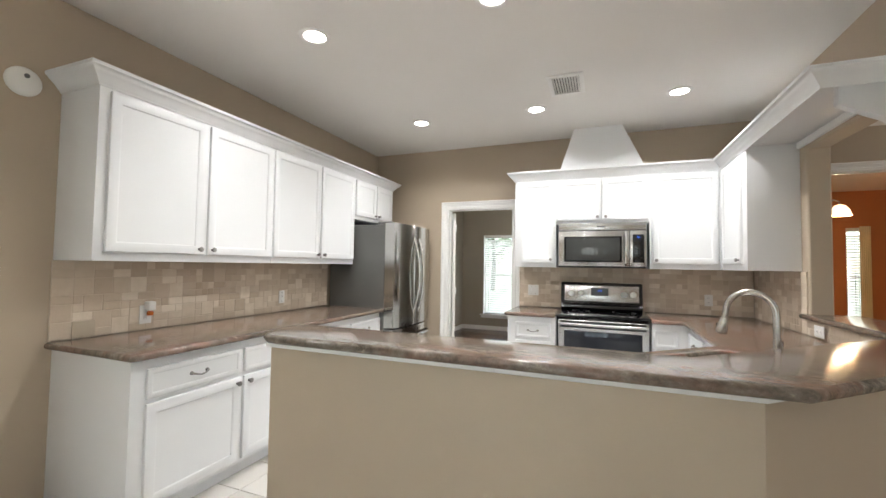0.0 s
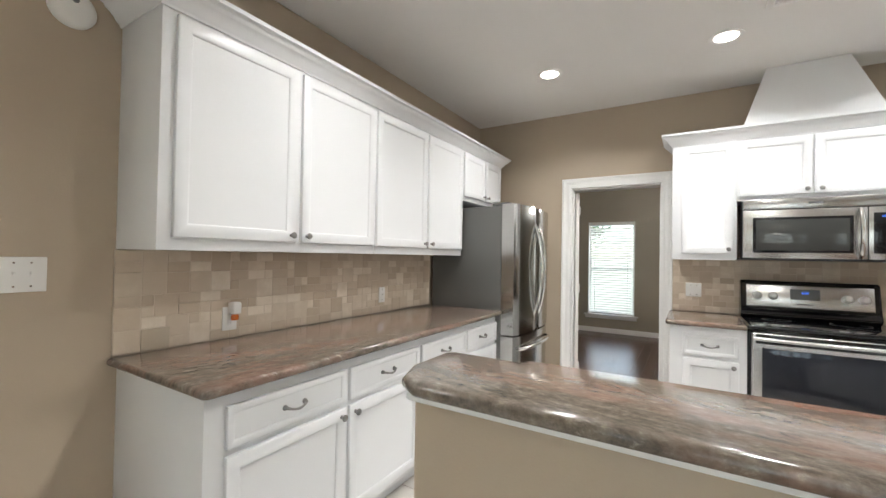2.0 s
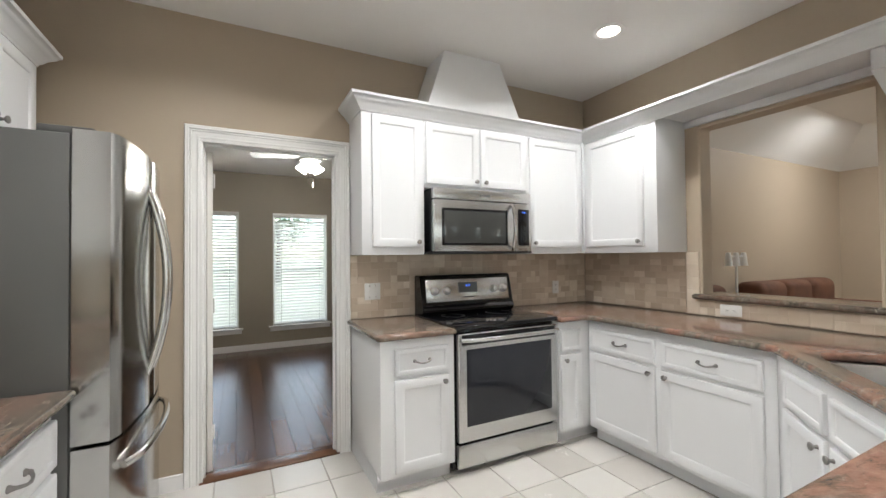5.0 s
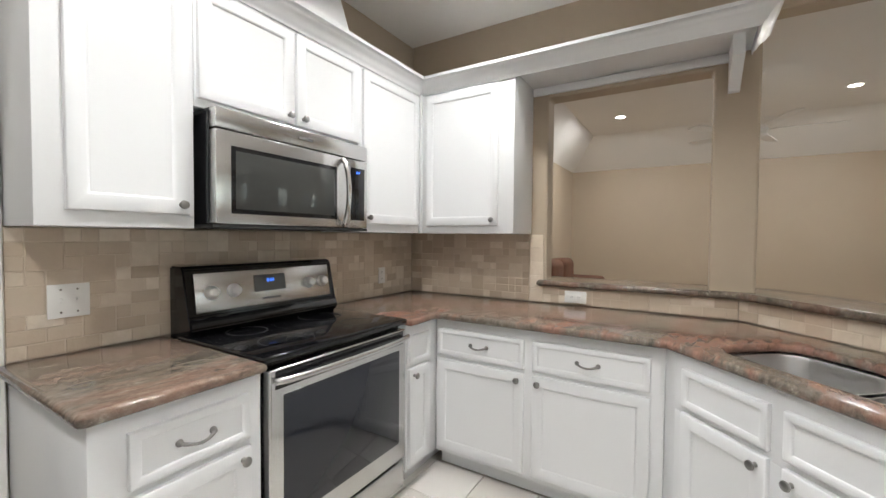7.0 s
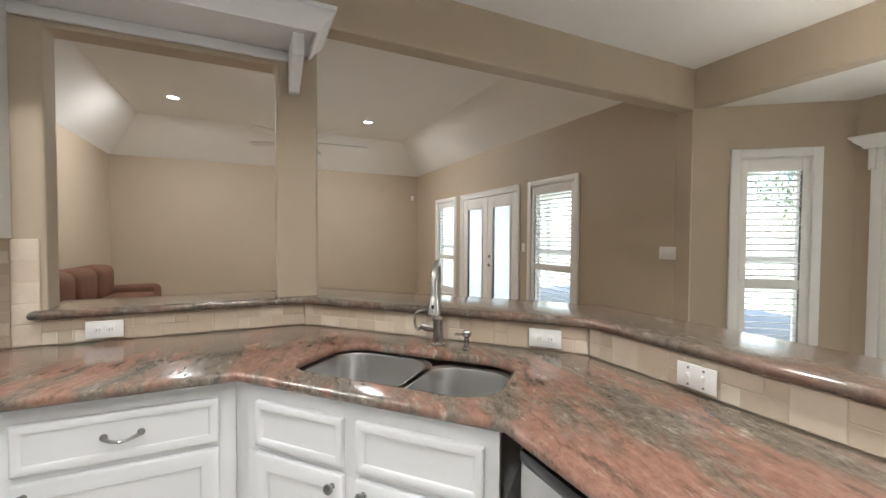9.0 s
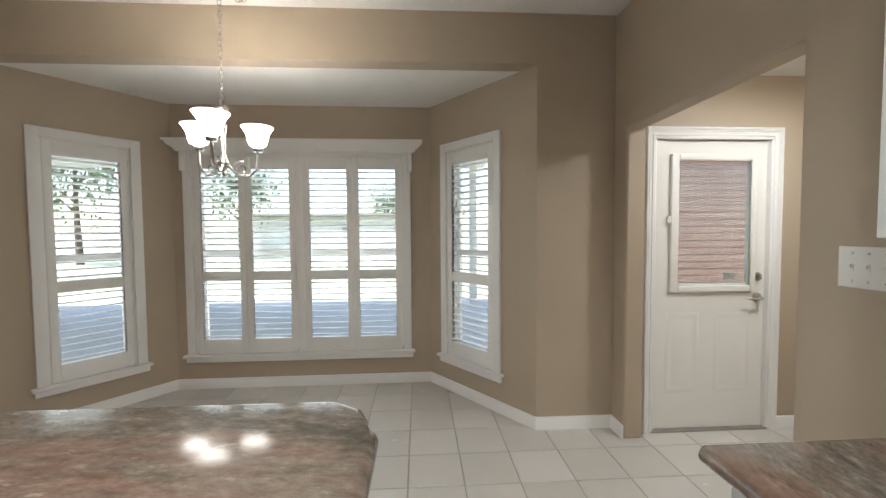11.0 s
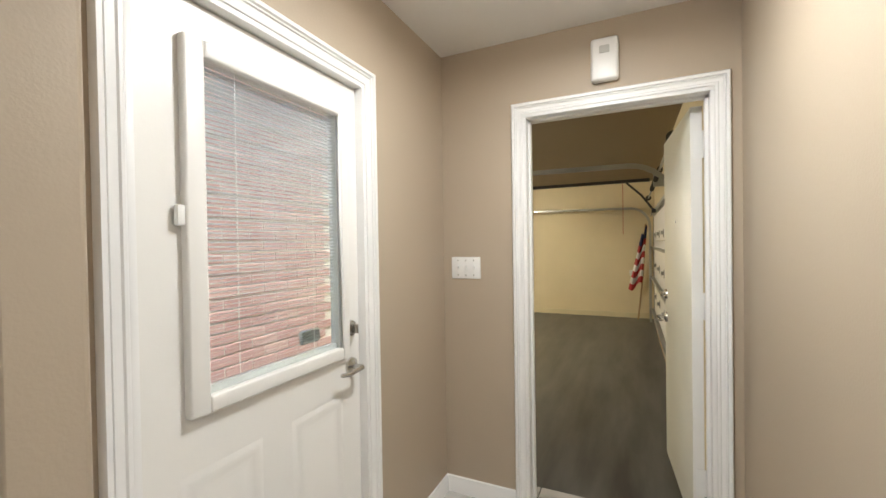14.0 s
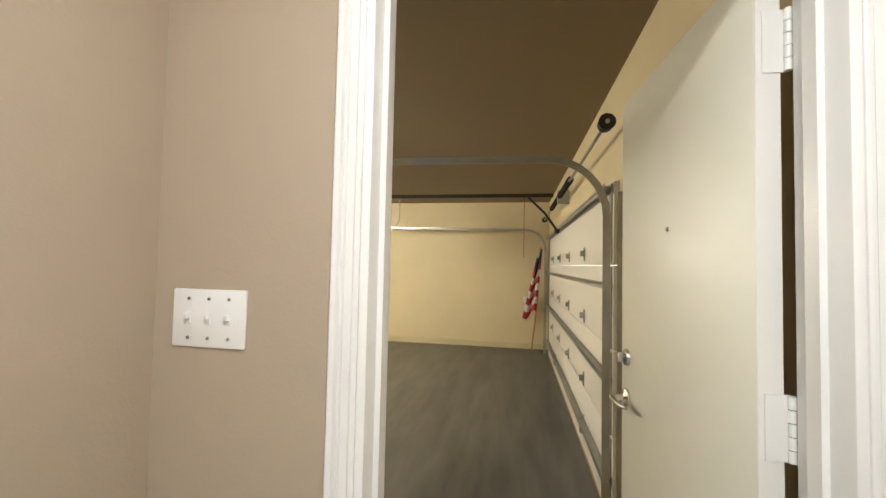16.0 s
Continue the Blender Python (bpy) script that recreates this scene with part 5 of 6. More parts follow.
def tree(x, y, h, r, seed):
    rng = random.Random(seed)
    root = thing("tree", pose(x, y, -0.33), "leafy garden tree in sunlight", "tree", "garden trees")
    bm = tube(bmesh.new(), [(0, 0, 0), (0.05, 0.02, h * 0.3), (0.0, 0.1, h * 0.55), (0.1, 0, h * 0.8)], 0.15, 8, [0.2, 0.15, 0.11, 0.04])
    for k in range(5):
        a = k * 1.26
        tube(bm, [(0, 0.05, h * (0.35 + 0.07 * k)), (r * 0.4 * math.cos(a), r * 0.4 * math.sin(a), h * (0.5 + 0.06 * k)), (r * 0.7 * math.cos(a), r * 0.7 * math.sin(a), h * (0.6 + 0.06 * k))], 0.05, 6, [0.07, 0.045, 0.015])
    part("trunk", bm, BARK, root)
    verts, faces = [], []
    for k in range(2600):
        a, b, q = rng.uniform(0, 6.283), rng.gauss(0, 0.5), rng.random() ** 0.4
        lump = 0.75 + 0.35 * math.sin(3 * a + seed) * math.cos(4 * b)
        c = Vector((r * q * lump * math.cos(a) * math.cos(b), r * q * lump * math.sin(a) * math.cos(b), h * 0.68 + h * 0.30 * q * math.sin(b) * 1.5))
        s = rng.uniform(0.07, 0.16)
        e = Euler((rng.uniform(0, 6), rng.uniform(0, 6), rng.uniform(0, 6))).to_matrix()
        i = len(verts)
        verts += [c + e @ Vector(p) for p in ((-s, 0, 0), (0, -s * 0.5, 0.02), (s, 0, 0), (0, s * 0.5, 0.02))]
        faces.append((i, i + 1, i + 2, i + 3))
    me = bpy.data.meshes.new("crown")
    me.from_pydata([tuple(v) for v in verts], [], faces)
    me.materials.append(LEAF)
    ob = new("crown", me)
    ob.parent = root


for i, (tx, ty, th, tr) in enumerate(((-6, -27, 7, 3), (-1.5, -44, 6, 2.8), (5, -52, 7.5, 3.2), (13, -30, 7, 3), (20, -26, 8, 3.4), (-4.0, 22, 6.5, 2.8), (3.6, 26, 7, 3.0), (8.5, 23, 6, 2.6))):
    tree(tx, ty, th, tr, i + 3)

# brick return wall outside the back door
BRY = -6.62
solid("wall_brick", B(-2.56, 0.0, BRY - 0.1, BRY - 0.004, -0.33, 2.60), MORTAR, "red brick wall with pale mortar", "wall")
solid("trim_brick_corner", B(-2.62, -2.562, BRY - 0.1, BRY + 0.012, -0.33, 2.60), TRIM, "white corner board at the brick", "trim")

def translucent(name, color):
    m = bpy.data.materials.new(name)
    m.use_nodes = True
    nn = m.node_tree.nodes
    tr, df, mx = nn.new("ShaderNodeBsdfTranslucent"), nn.new("ShaderNodeBsdfDiffuse"), nn.new("ShaderNodeMixShader")
    mx.inputs[0].default_value = 0.68
    weave = nn.new("ShaderNodeTexNoise")
    weave.inputs["Scale"].default_value = 35.0
    tint = ramp(m, [(0.3, [c * 0.94 for c in color]), (0.7, color)])
    m.node_tree.links.new(weave.outputs["Fac"], tint.inputs["Fac"])
    for sh in (tr, df):
        m.node_tree.links.new(tint.outputs["Color"], sh.inputs["Color"])
    m.node_tree.links.new(df.outputs[0], mx.inputs[1])
    m.node_tree.links.new(tr.outputs[0], mx.inputs[2])
    m.node_tree.links.new(mx.outputs[0], nn["Material Output"].inputs["Surface"])
    return m


MINI = translucent("translucent_white_slat", (0.93, 0.93, 0.92))
SHEER = translucent("sheer_white_shade", (0.90, 0.92, 0.94))

# ---------- french doors ----------


def glazed_leaf(m, w, h, handle_side, name="french_door"):
    root = thing(name, m, "white french door with a full glass pane", "door", "french doors")
    bm = bmesh.new()
    s = 0.155
    for a in ((0, s, 0, h), (w - s, w, 0, h), (s, w - s, 0, 0.25), (s, w - s, h - 0.17, h)):
        box(bm, a[0], a[1], -0.02, 0.022, a[2], a[3], r=0.002)
    part("leaf", bm, DOORPAINT, root)
    bm = bmesh.new()
    for a in ((s - 0.02, s + 0.012, 0.23, h - 0.15), (w - s - 0.012, w - s + 0.02, 0.23, h - 0.15), (s + 0.012, w - s - 0.012, 0.23, 0.262), (s + 0.012, w - s - 0.012, h - 0.182, h - 0.15)):
        box(bm, a[0], a[1], -0.032, 0.03, a[2], a[3], r=0.004)
    part("glazing_bead", bm, DOORPAINT, root)
    p = part("pane", B(s, w - s, -0.003, 0.003, 0.25, h - 0.17), GLASS, root)
    p.visible_shadow = False
    part("sheer_shade", B(s + 0.012, w - s - 0.012, 0.008, 0.010, 0.263, h - 0.183), SHEER, root, "translucent pale shade behind the glass", smooth=False)
    if handle_side:
        x = 0.07 if handle_side == "L" else w - 0.07
        bm = lathe(bmesh.new(), [(0.0, 0.0), (0.028, 0.0), (0.026, 0.01), (0.012, 0.014), (0.010, 0.04), (0.0, 0.042)], Matrix.Translation((x, -0.02, 0.93)) @ Matrix.Rotation(radians(90), 4, "X"))
        tube(bm, [(x, -0.055, 0.93), (x + (0.09 if handle_side == "L" else -0.09), -0.058, 0.925)], 0.008)
        part("handle", bm, PEWTER, root)
        part("deadbolt", lathe(bmesh.new(), [(0.0, 0.0), (0.027, 0.0), (0.024, 0.014), (0.0, 0.016)], Matrix.Translation((x, -0.02, 1.07)) @ Matrix.Rotation(radians(90), 4, "X")), PEWTER, root)
    return root


casing("door_frame_4", pose(8.38, LY0, 0, 0, 0, 180), 1.65, 2.07, 0.07)
glazed_leaf(pose(8.36, LY0 - 0.03, 0.012, 0, 0, 180), 0.803, 2.03, "")
glazed_leaf(pose(7.553, LY0 - 0.03, 0.012, 0, 0, 180), 0.803, 2.03, "L")
casing("door_frame_5", pose(XR + 0.26, LY1, 0), 1.43, 2.36, 0.07)

# ---------- ceiling fans, chandelier, lamps ----------


def fan(m, drop, r, color, label, blades=5):
    root = thing("ceiling_fan", m, label, "ceiling fan")
    part("canopy", lathe(bmesh.new(), [(0.0, 0.0), (0.07, 0.0), (0.065, -0.03), (0.02, -0.06), (0.0, -0.06)]), color, root)
    part("downrod", tube(bmesh.new(), [(0, 0, -0.05), (0, 0, -drop)], 0.012), color, root)
    part("motor", lathe(bmesh.new(), [(0.0, 0.06), (0.05, 0.055), (0.11, 0.03), (0.12, 0.0), (0.11, -0.05), (0.06, -0.08), (0.0, -0.085)], Matrix.Translation((0, 0, -drop))), color, root)
    bm = bmesh.new()
    pts = [(0.16, -0.045), (0.24, -0.062), (r - 0.03, -0.072), (r, -0.04), (r, 0.04), (r - 0.03, 0.072), (0.24, 0.062), (0.16, 0.045)]
    prism(bm, pts, -0.004, 0.004)
    box(bm, 0.08, 0.2, -0.018, 0.018, -0.006, 0.006)
    me = finish("blade", bm, color)
    for k in range(blades):
        shared("blade", me, root, Matrix.Translation((0, 0, -drop)) @ Matrix.Rotation(radians(20 + 360 / blades * k), 4, "Z") @ Matrix.Rotation(radians(9), 4, "X"))
    return root


fan(pose(7.5, -2.54, 3.30, 0, 0, 34), 0.68, 0.80, TRIM, "white five-blade ceiling fan hanging in the living room")
sf = fan(pose(1.95, 1.80, DZ), 0.14, 0.62, TRIM, "white ceiling fan with lit glass shades")
shade = finish("shade", lathe(bmesh.new(), [(0.018, 0.0), (0.03, -0.01), (0.045, -0.05), (0.062, -0.085), (0.066, -0.10), (0.062, -0.10), (0.040, -0.05), (0.016, -0.004)], n=18), SHADEGLOW)
for k in range(3):
    shared("shade", shade, sf, Matrix.Translation((0.0, 0, -0.215)) @ Matrix.Rotation(radians(25 + 120 * k), 4, "Z") @ Matrix.Translation((0.055, 0, 0)) @ Matrix.Rotation(radians(-38), 4, "Y"))
for k, l in ((-0.02, 0.22), (0.03, 0.26)):
    part("pull_chain", tube(bmesh.new(), [(k, 0.01, -0.215), (k, 0.01, -0.215 - l)], 0.003, 6), NICKEL, sf)
lamp("study_lamp", "POINT", (1.93, 1.80, DZ - 0.47), 34, SOFT, 0.08)

CHX, CHY = 2.385, -4.87
ch = thing("chandelier", pose(CHX, CHY, 1.69), "brushed nickel chandelier with three lit bell shades", "chandelier")
part("column", lathe(bmesh.new(), [(0.0, 0.0), (0.008, 0.004), (0.012, 0.02), (0.006, 0.03), (0.022, 0.05), (0.028, 0.075), (0.016, 0.10), (0.010, 0.13), (0.012, 0.22), (0.022, 0.27), (0.012, 0.30), (0.030, 0.34), (0.034, 0.36), (0.012, 0.375), (0.010, 0.40), (0.0, 0.41)]), NICKEL, ch)
ARMS = [98, 218, 338]
bell = finish("shade", lathe(bmesh.new(), [(0.022, 0.0), (0.045, 0.012), (0.055, 0.045), (0.060, 0.075), (0.080, 0.105), (0.086, 0.112), (0.082, 0.112), (0.056, 0.078), (0.050, 0.045), (0.040, 0.016), (0.0, 0.008)], n=28), SHADEGLOW)
for a in ARMS:
    R = Matrix.Rotation(radians(a), 4, "Z")
    pts = [(0.015, 0, 0.07), (0.06, 0, 0.02), (0.12, 0, 0.012), (0.165, 0, 0.05), (0.172, 0, 0.11), (0.175, 0, 0.155)]
    bm = tube(bmesh.new(), pts, 0.007, 8)
    cur = []
    for i in range(16):
        t = i / 15 * 2.4 * math.pi
        q = 0.042 * (1 - i / 22)
        cur.append((0.085 + q * math.cos(t + 1.2), 0, 0.052 + q * math.sin(t + 1.2)))
    tube(bm, cur, 0.004, 6)
    lathe(bm, [(0.0, 0.150), (0.026, 0.152), (0.030, 0.165), (0.022, 0.185), (0.0, 0.185)], Matrix.Translation((0.175, 0, 0)), 14)
    bm.transform(R)
    arm = part("arm", bm, NICKEL, ch)
    shared("shade", bell, arm, R @ Matrix.Translation((0.175, 0, 0.178)))
    p = R @ Vector((0.175, 0, 0.25))
    lamp("chandelier_bulb", "POINT", (CHX + p.x, CHY + p.y, 1.69 + 0.245), 6.0, SOFT, 0.03)
bm = bmesh.new()


def chain(bm, pts):
    for i, (p, q) in enumerate(zip(pts, pts[1:])):
        p, q = Vector(p), Vector(q)
        d = (q - p)
        m = Matrix.Translation((p + q) / 2) @ d.to_track_quat("Z", "Y").to_matrix().to_4x4() @ Matrix.Rotation(radians(90 * (i % 2)), 4, "Z")
        ring = [m @ Vector((0.010 * math.cos(t), 0, d.length * 0.66 * math.sin(t))) for t in [2 * math.pi * k / 10 for k in range(10)]]
        tube(bm, ring + [ring[0]], 0.0022, 5)


chain(bm, [(0, 0, 0.41 + i * 0.0305) for i in range(25)])
sw = []
for i in range(13):
    f = i / 12
    sw.append((-0.165 * f, -0.09 * f, 1.145 - 0.20 * 4 * f * (1 - f) * (1.0 if f < 0.99 else 1)))
chain(bm, sw)
part("chain", bm, NICKEL, ch)
part("canopy", lathe(bmesh.new(), [(0.0, 1.148), (0.062, 1.148), (0.060, 1.138), (0.040, 1.122), (0.012, 1.112), (0.0, 1.112)], Matrix.Translation((-0.165, -0.09, 0))), NICKEL, ch)

ml = thing("ceiling_light", pose(-0.83, -4.43, MZ), "brushed nickel ceiling light with three lit glass bulbs", "ceiling light")
part("canopy", lathe(bmesh.new(), [(0.0, 0.0), (0.065, 0.0), (0.060, -0.02), (0.0, -0.03)]), NICKEL, ml)
for k in range(3):
    R = Matrix.Rotation(radians(92 + 120 * k), 4, "Z")
    bm = tube(bmesh.new(), [(0, 0, -0.025), (0.06, 0, -0.03), (0.10, 0, -0.035)], 0.008, 8)
    bm.transform(R)
    arm = part("arm", bm, NICKEL, ml)
    bm = lathe(bmesh.new(), [(0.0, 0.0), (0.02, -0.005), (0.038, -0.03), (0.045, -0.06), (0.035, -0.085), (0.0, -0.095)], R @ Matrix.Translation((0.120, 0, 0.0)) @ Matrix.Scale(0.72, 4), 18)
    part("bulb", bm, BULBGLOW, arm)
lamp("mud_lamp", "AREA", (-0.83, -4.43, MZ - 0.085), 24, (0.95, 0.985, 1.0), 0.26)

pl = thing("pendant_light", pose(5.80, 2.2, 2.12), "amber glass pendant light, lit", "pendant lamp")
part("shade", lathe(bmesh.new(), [(0.02, 0.15), (0.055, 0.135), (0.095, 0.08), (0.118, 0.0), (0.112, 0.0), (0.088, 0.07), (0.05, 0.125), (0.0, 0.135)], n=26), AMBERGLOW, pl)
part("arm", tube(bmesh.new(), [(0, 0, 0.14), (-0.01, 0, 0.19), (-0.06, 0, 0.215), (-0.12, 0, 0.18), (-0.17, 0, 0.10), (-0.22, 0, 0.06)], 0.010), PEWTER, pl)
part("stem", tube(bmesh.new(), [(-0.22, 0, 0.0), (-0.22, 0, 0.63)], 0.012), PEWTER, pl)
lamp("front_room_lamp", "POINT", (5.80, 2.2, 2.08), 40, (1.0, 0.72, 0.42), 0.08)

# ---------- study: window blinds, open door ----------
BLIND = varied("white_blind", (0.80, 0.80, 0.78), 0.45, 0.03)


def blind_window(name, m, w, z0, z1, label, pitch=0.045, stool=True):
    root = thing(name, m, label, "window", "", "structure")
    bm = bmesh.new()
    for a in ((0, 0.012, z0, z1), (w - 0.012, w, z0, z1), (0.012, w - 0.012, z1 - 0.012, z1)):
        box(bm, a[0], a[1], 0.0, 0.128, a[2], a[3])
    part("window_reveal", bm, TRIM, root)
    if stool:
        bm = B(-0.06, w + 0.06, -0.05, 0.10, z0 - 0.025, z0, r=0.006)
        box(bm, -0.04, w + 0.04, -0.022, 0.0, z0 - 0.08, z0 - 0.025, r=0.005)
        part("window_sill", bm, TRIM, root)
    bm = bmesh.new()
    zm = (z0 + z1) / 2
    for a in ((0.012, 0.045, z0, z1 - 0.012), (w - 0.045, w - 0.012, z0, z1 - 0.012), (0.045, w - 0.045, z0, z0 + 0.04), (0.045, w - 0.045, z1 - 0.05, z1 - 0.012), (0.045, w - 0.045, zm - 0.02, zm + 0.02)):
        box(bm, a[0], a[1], 0.09, 0.115, a[2], a[3])
    part("window_frame", bm, TRIM, root)
    p = part("pane", B(0.045, w - 0.045, 0.10, 0.103, z0 + 0.04, z1 - 0.05), GLASS, root)
    p.visible_shadow = False
    part("head_rail", B(0.014, w - 0.014, 0.01, 0.06, z1 - 0.065, z1 - 0.012, r=0.004), BLIND, root)
    sm = slat_mesh(w - 0.04, 0.050, 0.004, BLIND)
    n = int((z1 - 0.07 - z0 - 0.03) / pitch)
    bl = part("bottom_rail", B(0.02, w - 0.02, 0.018, 0.05, z0 + 0.004, z0 + 0.026, r=0.004), BLIND, root)
    for k in range(n):
        shared("slat", sm, bl, pose(0.02, 0.035, z0 + 0.045 + k * pitch, 44, 0, 0))
    for x in (0.12, w - 0.12):
        part("ladder_cord", B(x - 0.002, x + 0.002, 0.008, 0.010, z0 + 0.02, z1 - 0.06), BLIND, root, smooth=False)
    return root


blind_window("window_6", pose(0.44, DY, 0), 0.80, 0.34, 2.04, "study window with white horizontal blinds")
blind_window("window_7", pose(1.70, DY, 0), 0.80, 0.34, 2.04, "study window with white horizontal blinds")
blind_window("window_8", pose(6.72, OY1, 0), 0.29, 0.45, 2.12, "narrow front room window with blinds and a sheer panel", stool=False)
cur = solid("sheer_curtain", sweep(bmesh.new(), [(6.88 + 0.012 * i, OY1 - 0.05 - 0.012 * (i % 2)) for i in range(13)], [(0, 0.42), (0.003, 0.42), (0.003, 2.14), (0, 2.14)]), varied("sheer_cloth", (0.75, 0.66, 0.42), 0.9, 0.1), "pale yellow sheer curtain panel", "curtain", kind="")

sdoor = thing("door_1", pose(1.075, 0.120, 0.01, 0, 0, 116), "white panel door standing open into the study", "door")
bm = B(0.0, 0.76, -0.018, 0.018, 0.0, 2.03, r=0.003)
part("leaf", bm, DOORPAINT, sdoor)
for z in (0.2, 1.0, 1.8):
    part("hinge", tube(bmesh.new(), [(-0.004, -0.022, z), (-0.004, -0.022, z + 0.09)], 0.006, 8), PLASTIC, sdoor)

# ---------- mud room: back door and garage door ----------


def embossed(bm, x0, x1, z0, z1, y):
    rings = []
    for o, d in ((0.0, 0.0), (0.010, -0.004), (0.020, -0.0045), (0.032, -0.0008), (0.048, -0.0008), (0.062, -0.0035)):
        rings.append([bm.verts.new(p) for p in ((x0 + o, y + d, z0 + o), (x1 - o, y + d, z0 + o), (x1 - o, y + d, z1 - o), (x0 + o, y + d, z1 - o))])
    for a, b in zip(rings, rings[1:]):
        for j in range(4):
            bm.faces.new((a[j], a[(j + 1) % 4], b[(j + 1) % 4], b[j]))
    bm.faces.new(rings[-1])


def lever_set(parent, x, z, y, toward=-1, out=-1):
    """Lever handle and deadbolt on a door face at y, facing out."""
    rot = Matrix.Rotation(radians(90 if out < 0 else -90), 4, "X")
    bm = lathe(bmesh.new(), [(0.0, 0.0), (0.033, 0.0), (0.032, 0.008), (0.020, 0.014), (0.011, 0.018), (0.011, 0.052), (0.0, 0.054)], Matrix.Translation((x, y, z)) @ rot, 20)
    o = y + out * 0.052
    tube(bm, [(x, o, z), (x + toward * 0.03, o + out * 0.004, z + 0.001), (x + toward * 0.07, o, z - 0.006), (x + toward * 0.105, o - out * 0.012, z - 0.004)], 0.009, 10, [0.011, 0.010, 0.009, 0.007])
    part("lever", bm, NICKEL, parent)
    bm = lathe(bmesh.new(), [(0.0, 0.0), (0.031, 0.0), (0.029, 0.010), (0.012, 0.016), (0.0, 0.016)], Matrix.Translation((x, y, z + 0.145)) @ rot, 20)
    box(bm, x - 0.005, x + 0.005, min(y + out * 0.014, y + out * 0.036), max(y + out * 0.014, y + out * 0.036), z + 0.128, z + 0.162, r=0.002)
    part("deadbolt", bm, NICKEL, parent)


bd = thing("door_2", pose(-0.240, MY0 - 0.052, 0.014, 0, 0, 180), "white half-glass back door with enclosed mini blinds", "door")
DW, DH = 0.800, 1.978
gx0, gx1, gz0, gz1 = 0.158, 0.690, 0.985, 1.850
bm = bmesh.new()
for a in ((0, gx0, 0, DH), (gx1, DW, 0, DH), (gx0, gx1, gz1, DH), (gx0, gx1, 0, gz0)):
    box(bm, a[0], a[1], -0.022, 0.022, a[2], a[3])
leaf = part("leaf", bm, DOORPAINT, bd)
for x0, x1 in ((0.095, 0.335), (0.445, 0.695)):
    bm = bmesh.new()
    embossed(bm, x0, x1, 0.25, 0.81, -0.0225)
    part("embossed_panel", bm, DOORPAINT, leaf)
bm = bmesh.new()
for a in ((gx0 - 0.046, gx0 + 0.008, gz0 - 0.036, gz1 + 0.036), (gx1 - 0.008, gx1 + 0.03, gz0 - 0.036, gz1 + 0.036), (gx0 + 0.008, gx1 - 0.008, gz1 - 0.008, gz1 + 0.036), (gx0 + 0.008, gx1 - 0.008, gz0 - 0.036, gz0 + 0.008)):
    box(bm, a[0], a[1], -0.046, -0.018, a[2], a[3], r=0.007, seg=3)
lite = part("lite_frame", bm, DOORPAINT, bd, "raised white glazing frame")
part("blind_slider", B(gx0 - 0.066, gx0 - 0.047, -0.044, -0.026, 1.42, 1.47, r=0.004), PLASTIC, lite)
for y in (-0.012, 0.014):
    p = part("pane", B(gx0, gx1, y - 0.0015, y + 0.0015, gz0, gz1), GLASS, bd)
    p.visible_shadow = False
ms = slat_mesh(gx1 - gx0 - 0.012, 0.0135, 0.0008, MINI)
mb = part("mini_blind", B(gx0 + 0.004, gx1 - 0.004, -0.006, 0.008, gz0 + 0.002, gz0 + 0.022), BLIND, bd)
for k in range(68):
    shared("slat", ms, mb, pose(gx0 + 0.006, 0.001, gz0 + 0.03 + k * 0.0122, -18, 0, 0))
for x in (gx0 + 0.12, gx1 - 0.12):
    part("ladder_cord", B(x - 0.0012, x + 0.0012, -0.0075, -0.0068, gz0 + 0.02, gz1), BLIND, mb, smooth=False)
part("outer_latch", B(gx1 - 0.135, gx1 - 0.045, 0.030, 0.052, gz0 + 0.035, gz0 + 0.085, r=0.008), GALV, bd, "dark grey latch behind the glass")
lever_set(bd, 0.748, 0.905, -0.022, -1)
for z in (0.2, 0.98, 1.75):
    part("hinge", tube(bmesh.new(), [(-0.003, -0.026, z), (-0.003, -0.026, z + 0.09)], 0.006, 8), NICKEL, bd)

HX, HY = MX - 0.152, -3.992
gdoor = thing("door_3", pose(HX, HY, 0.015, 0, 0, 184.3), "cream flush door standing open into the garage", "door")
part("leaf", B(0.0, 0.765, 0.0, 0.048, 0.0, 1.985, r=0.002), CREAM, gdoor)
part("hinge_edge", B(-0.0025, 0.0, 0.001, 0.047, 0.0, 1.985), DOORPAINT, gdoor, "white painted hinge edge")
lever_set(gdoor, 0.705, 0.885, 0.048, -1, 1)
lever_set(gdoor, 0.705, 0.885, 0.0, -1, -1)
part("viewer", lathe(bmesh.new(), [(0.0, 0.0), (0.007, 0.0), (0.006, 0.004), (0.0, 0.004)], Matrix.Translation((0.38, 0.048, 1.47)) @ Matrix.Rotation(radians(-90), 4, "X"), 12), PEWTER, gdoor)
for z in (0.17, 0.995, 1.745):
    bm = bmesh.new()
    for k in range(5):
        tube(bm, [(-0.010, -0.009, z + 0.025 * k + 0.001), (-0.010, -0.009, z + 0.025 * k + 0.024)], 0.0075, 10)
    box(bm, -0.0055, -0.002, -0.008, 0.036, z, z + 0.125)
    part("hinge", bm, PLASTIC, gdoor)
al = thing("alarm_sounder", pose(MX, -4.397, 2.224, 0, 0, 90), "white alarm sounder box above the door", "alarm")
part("box", B(-0.060, 0.060, -0.045, 0.0, -0.098, 0.098, r=0.014, seg=3), PLASTIC, al)
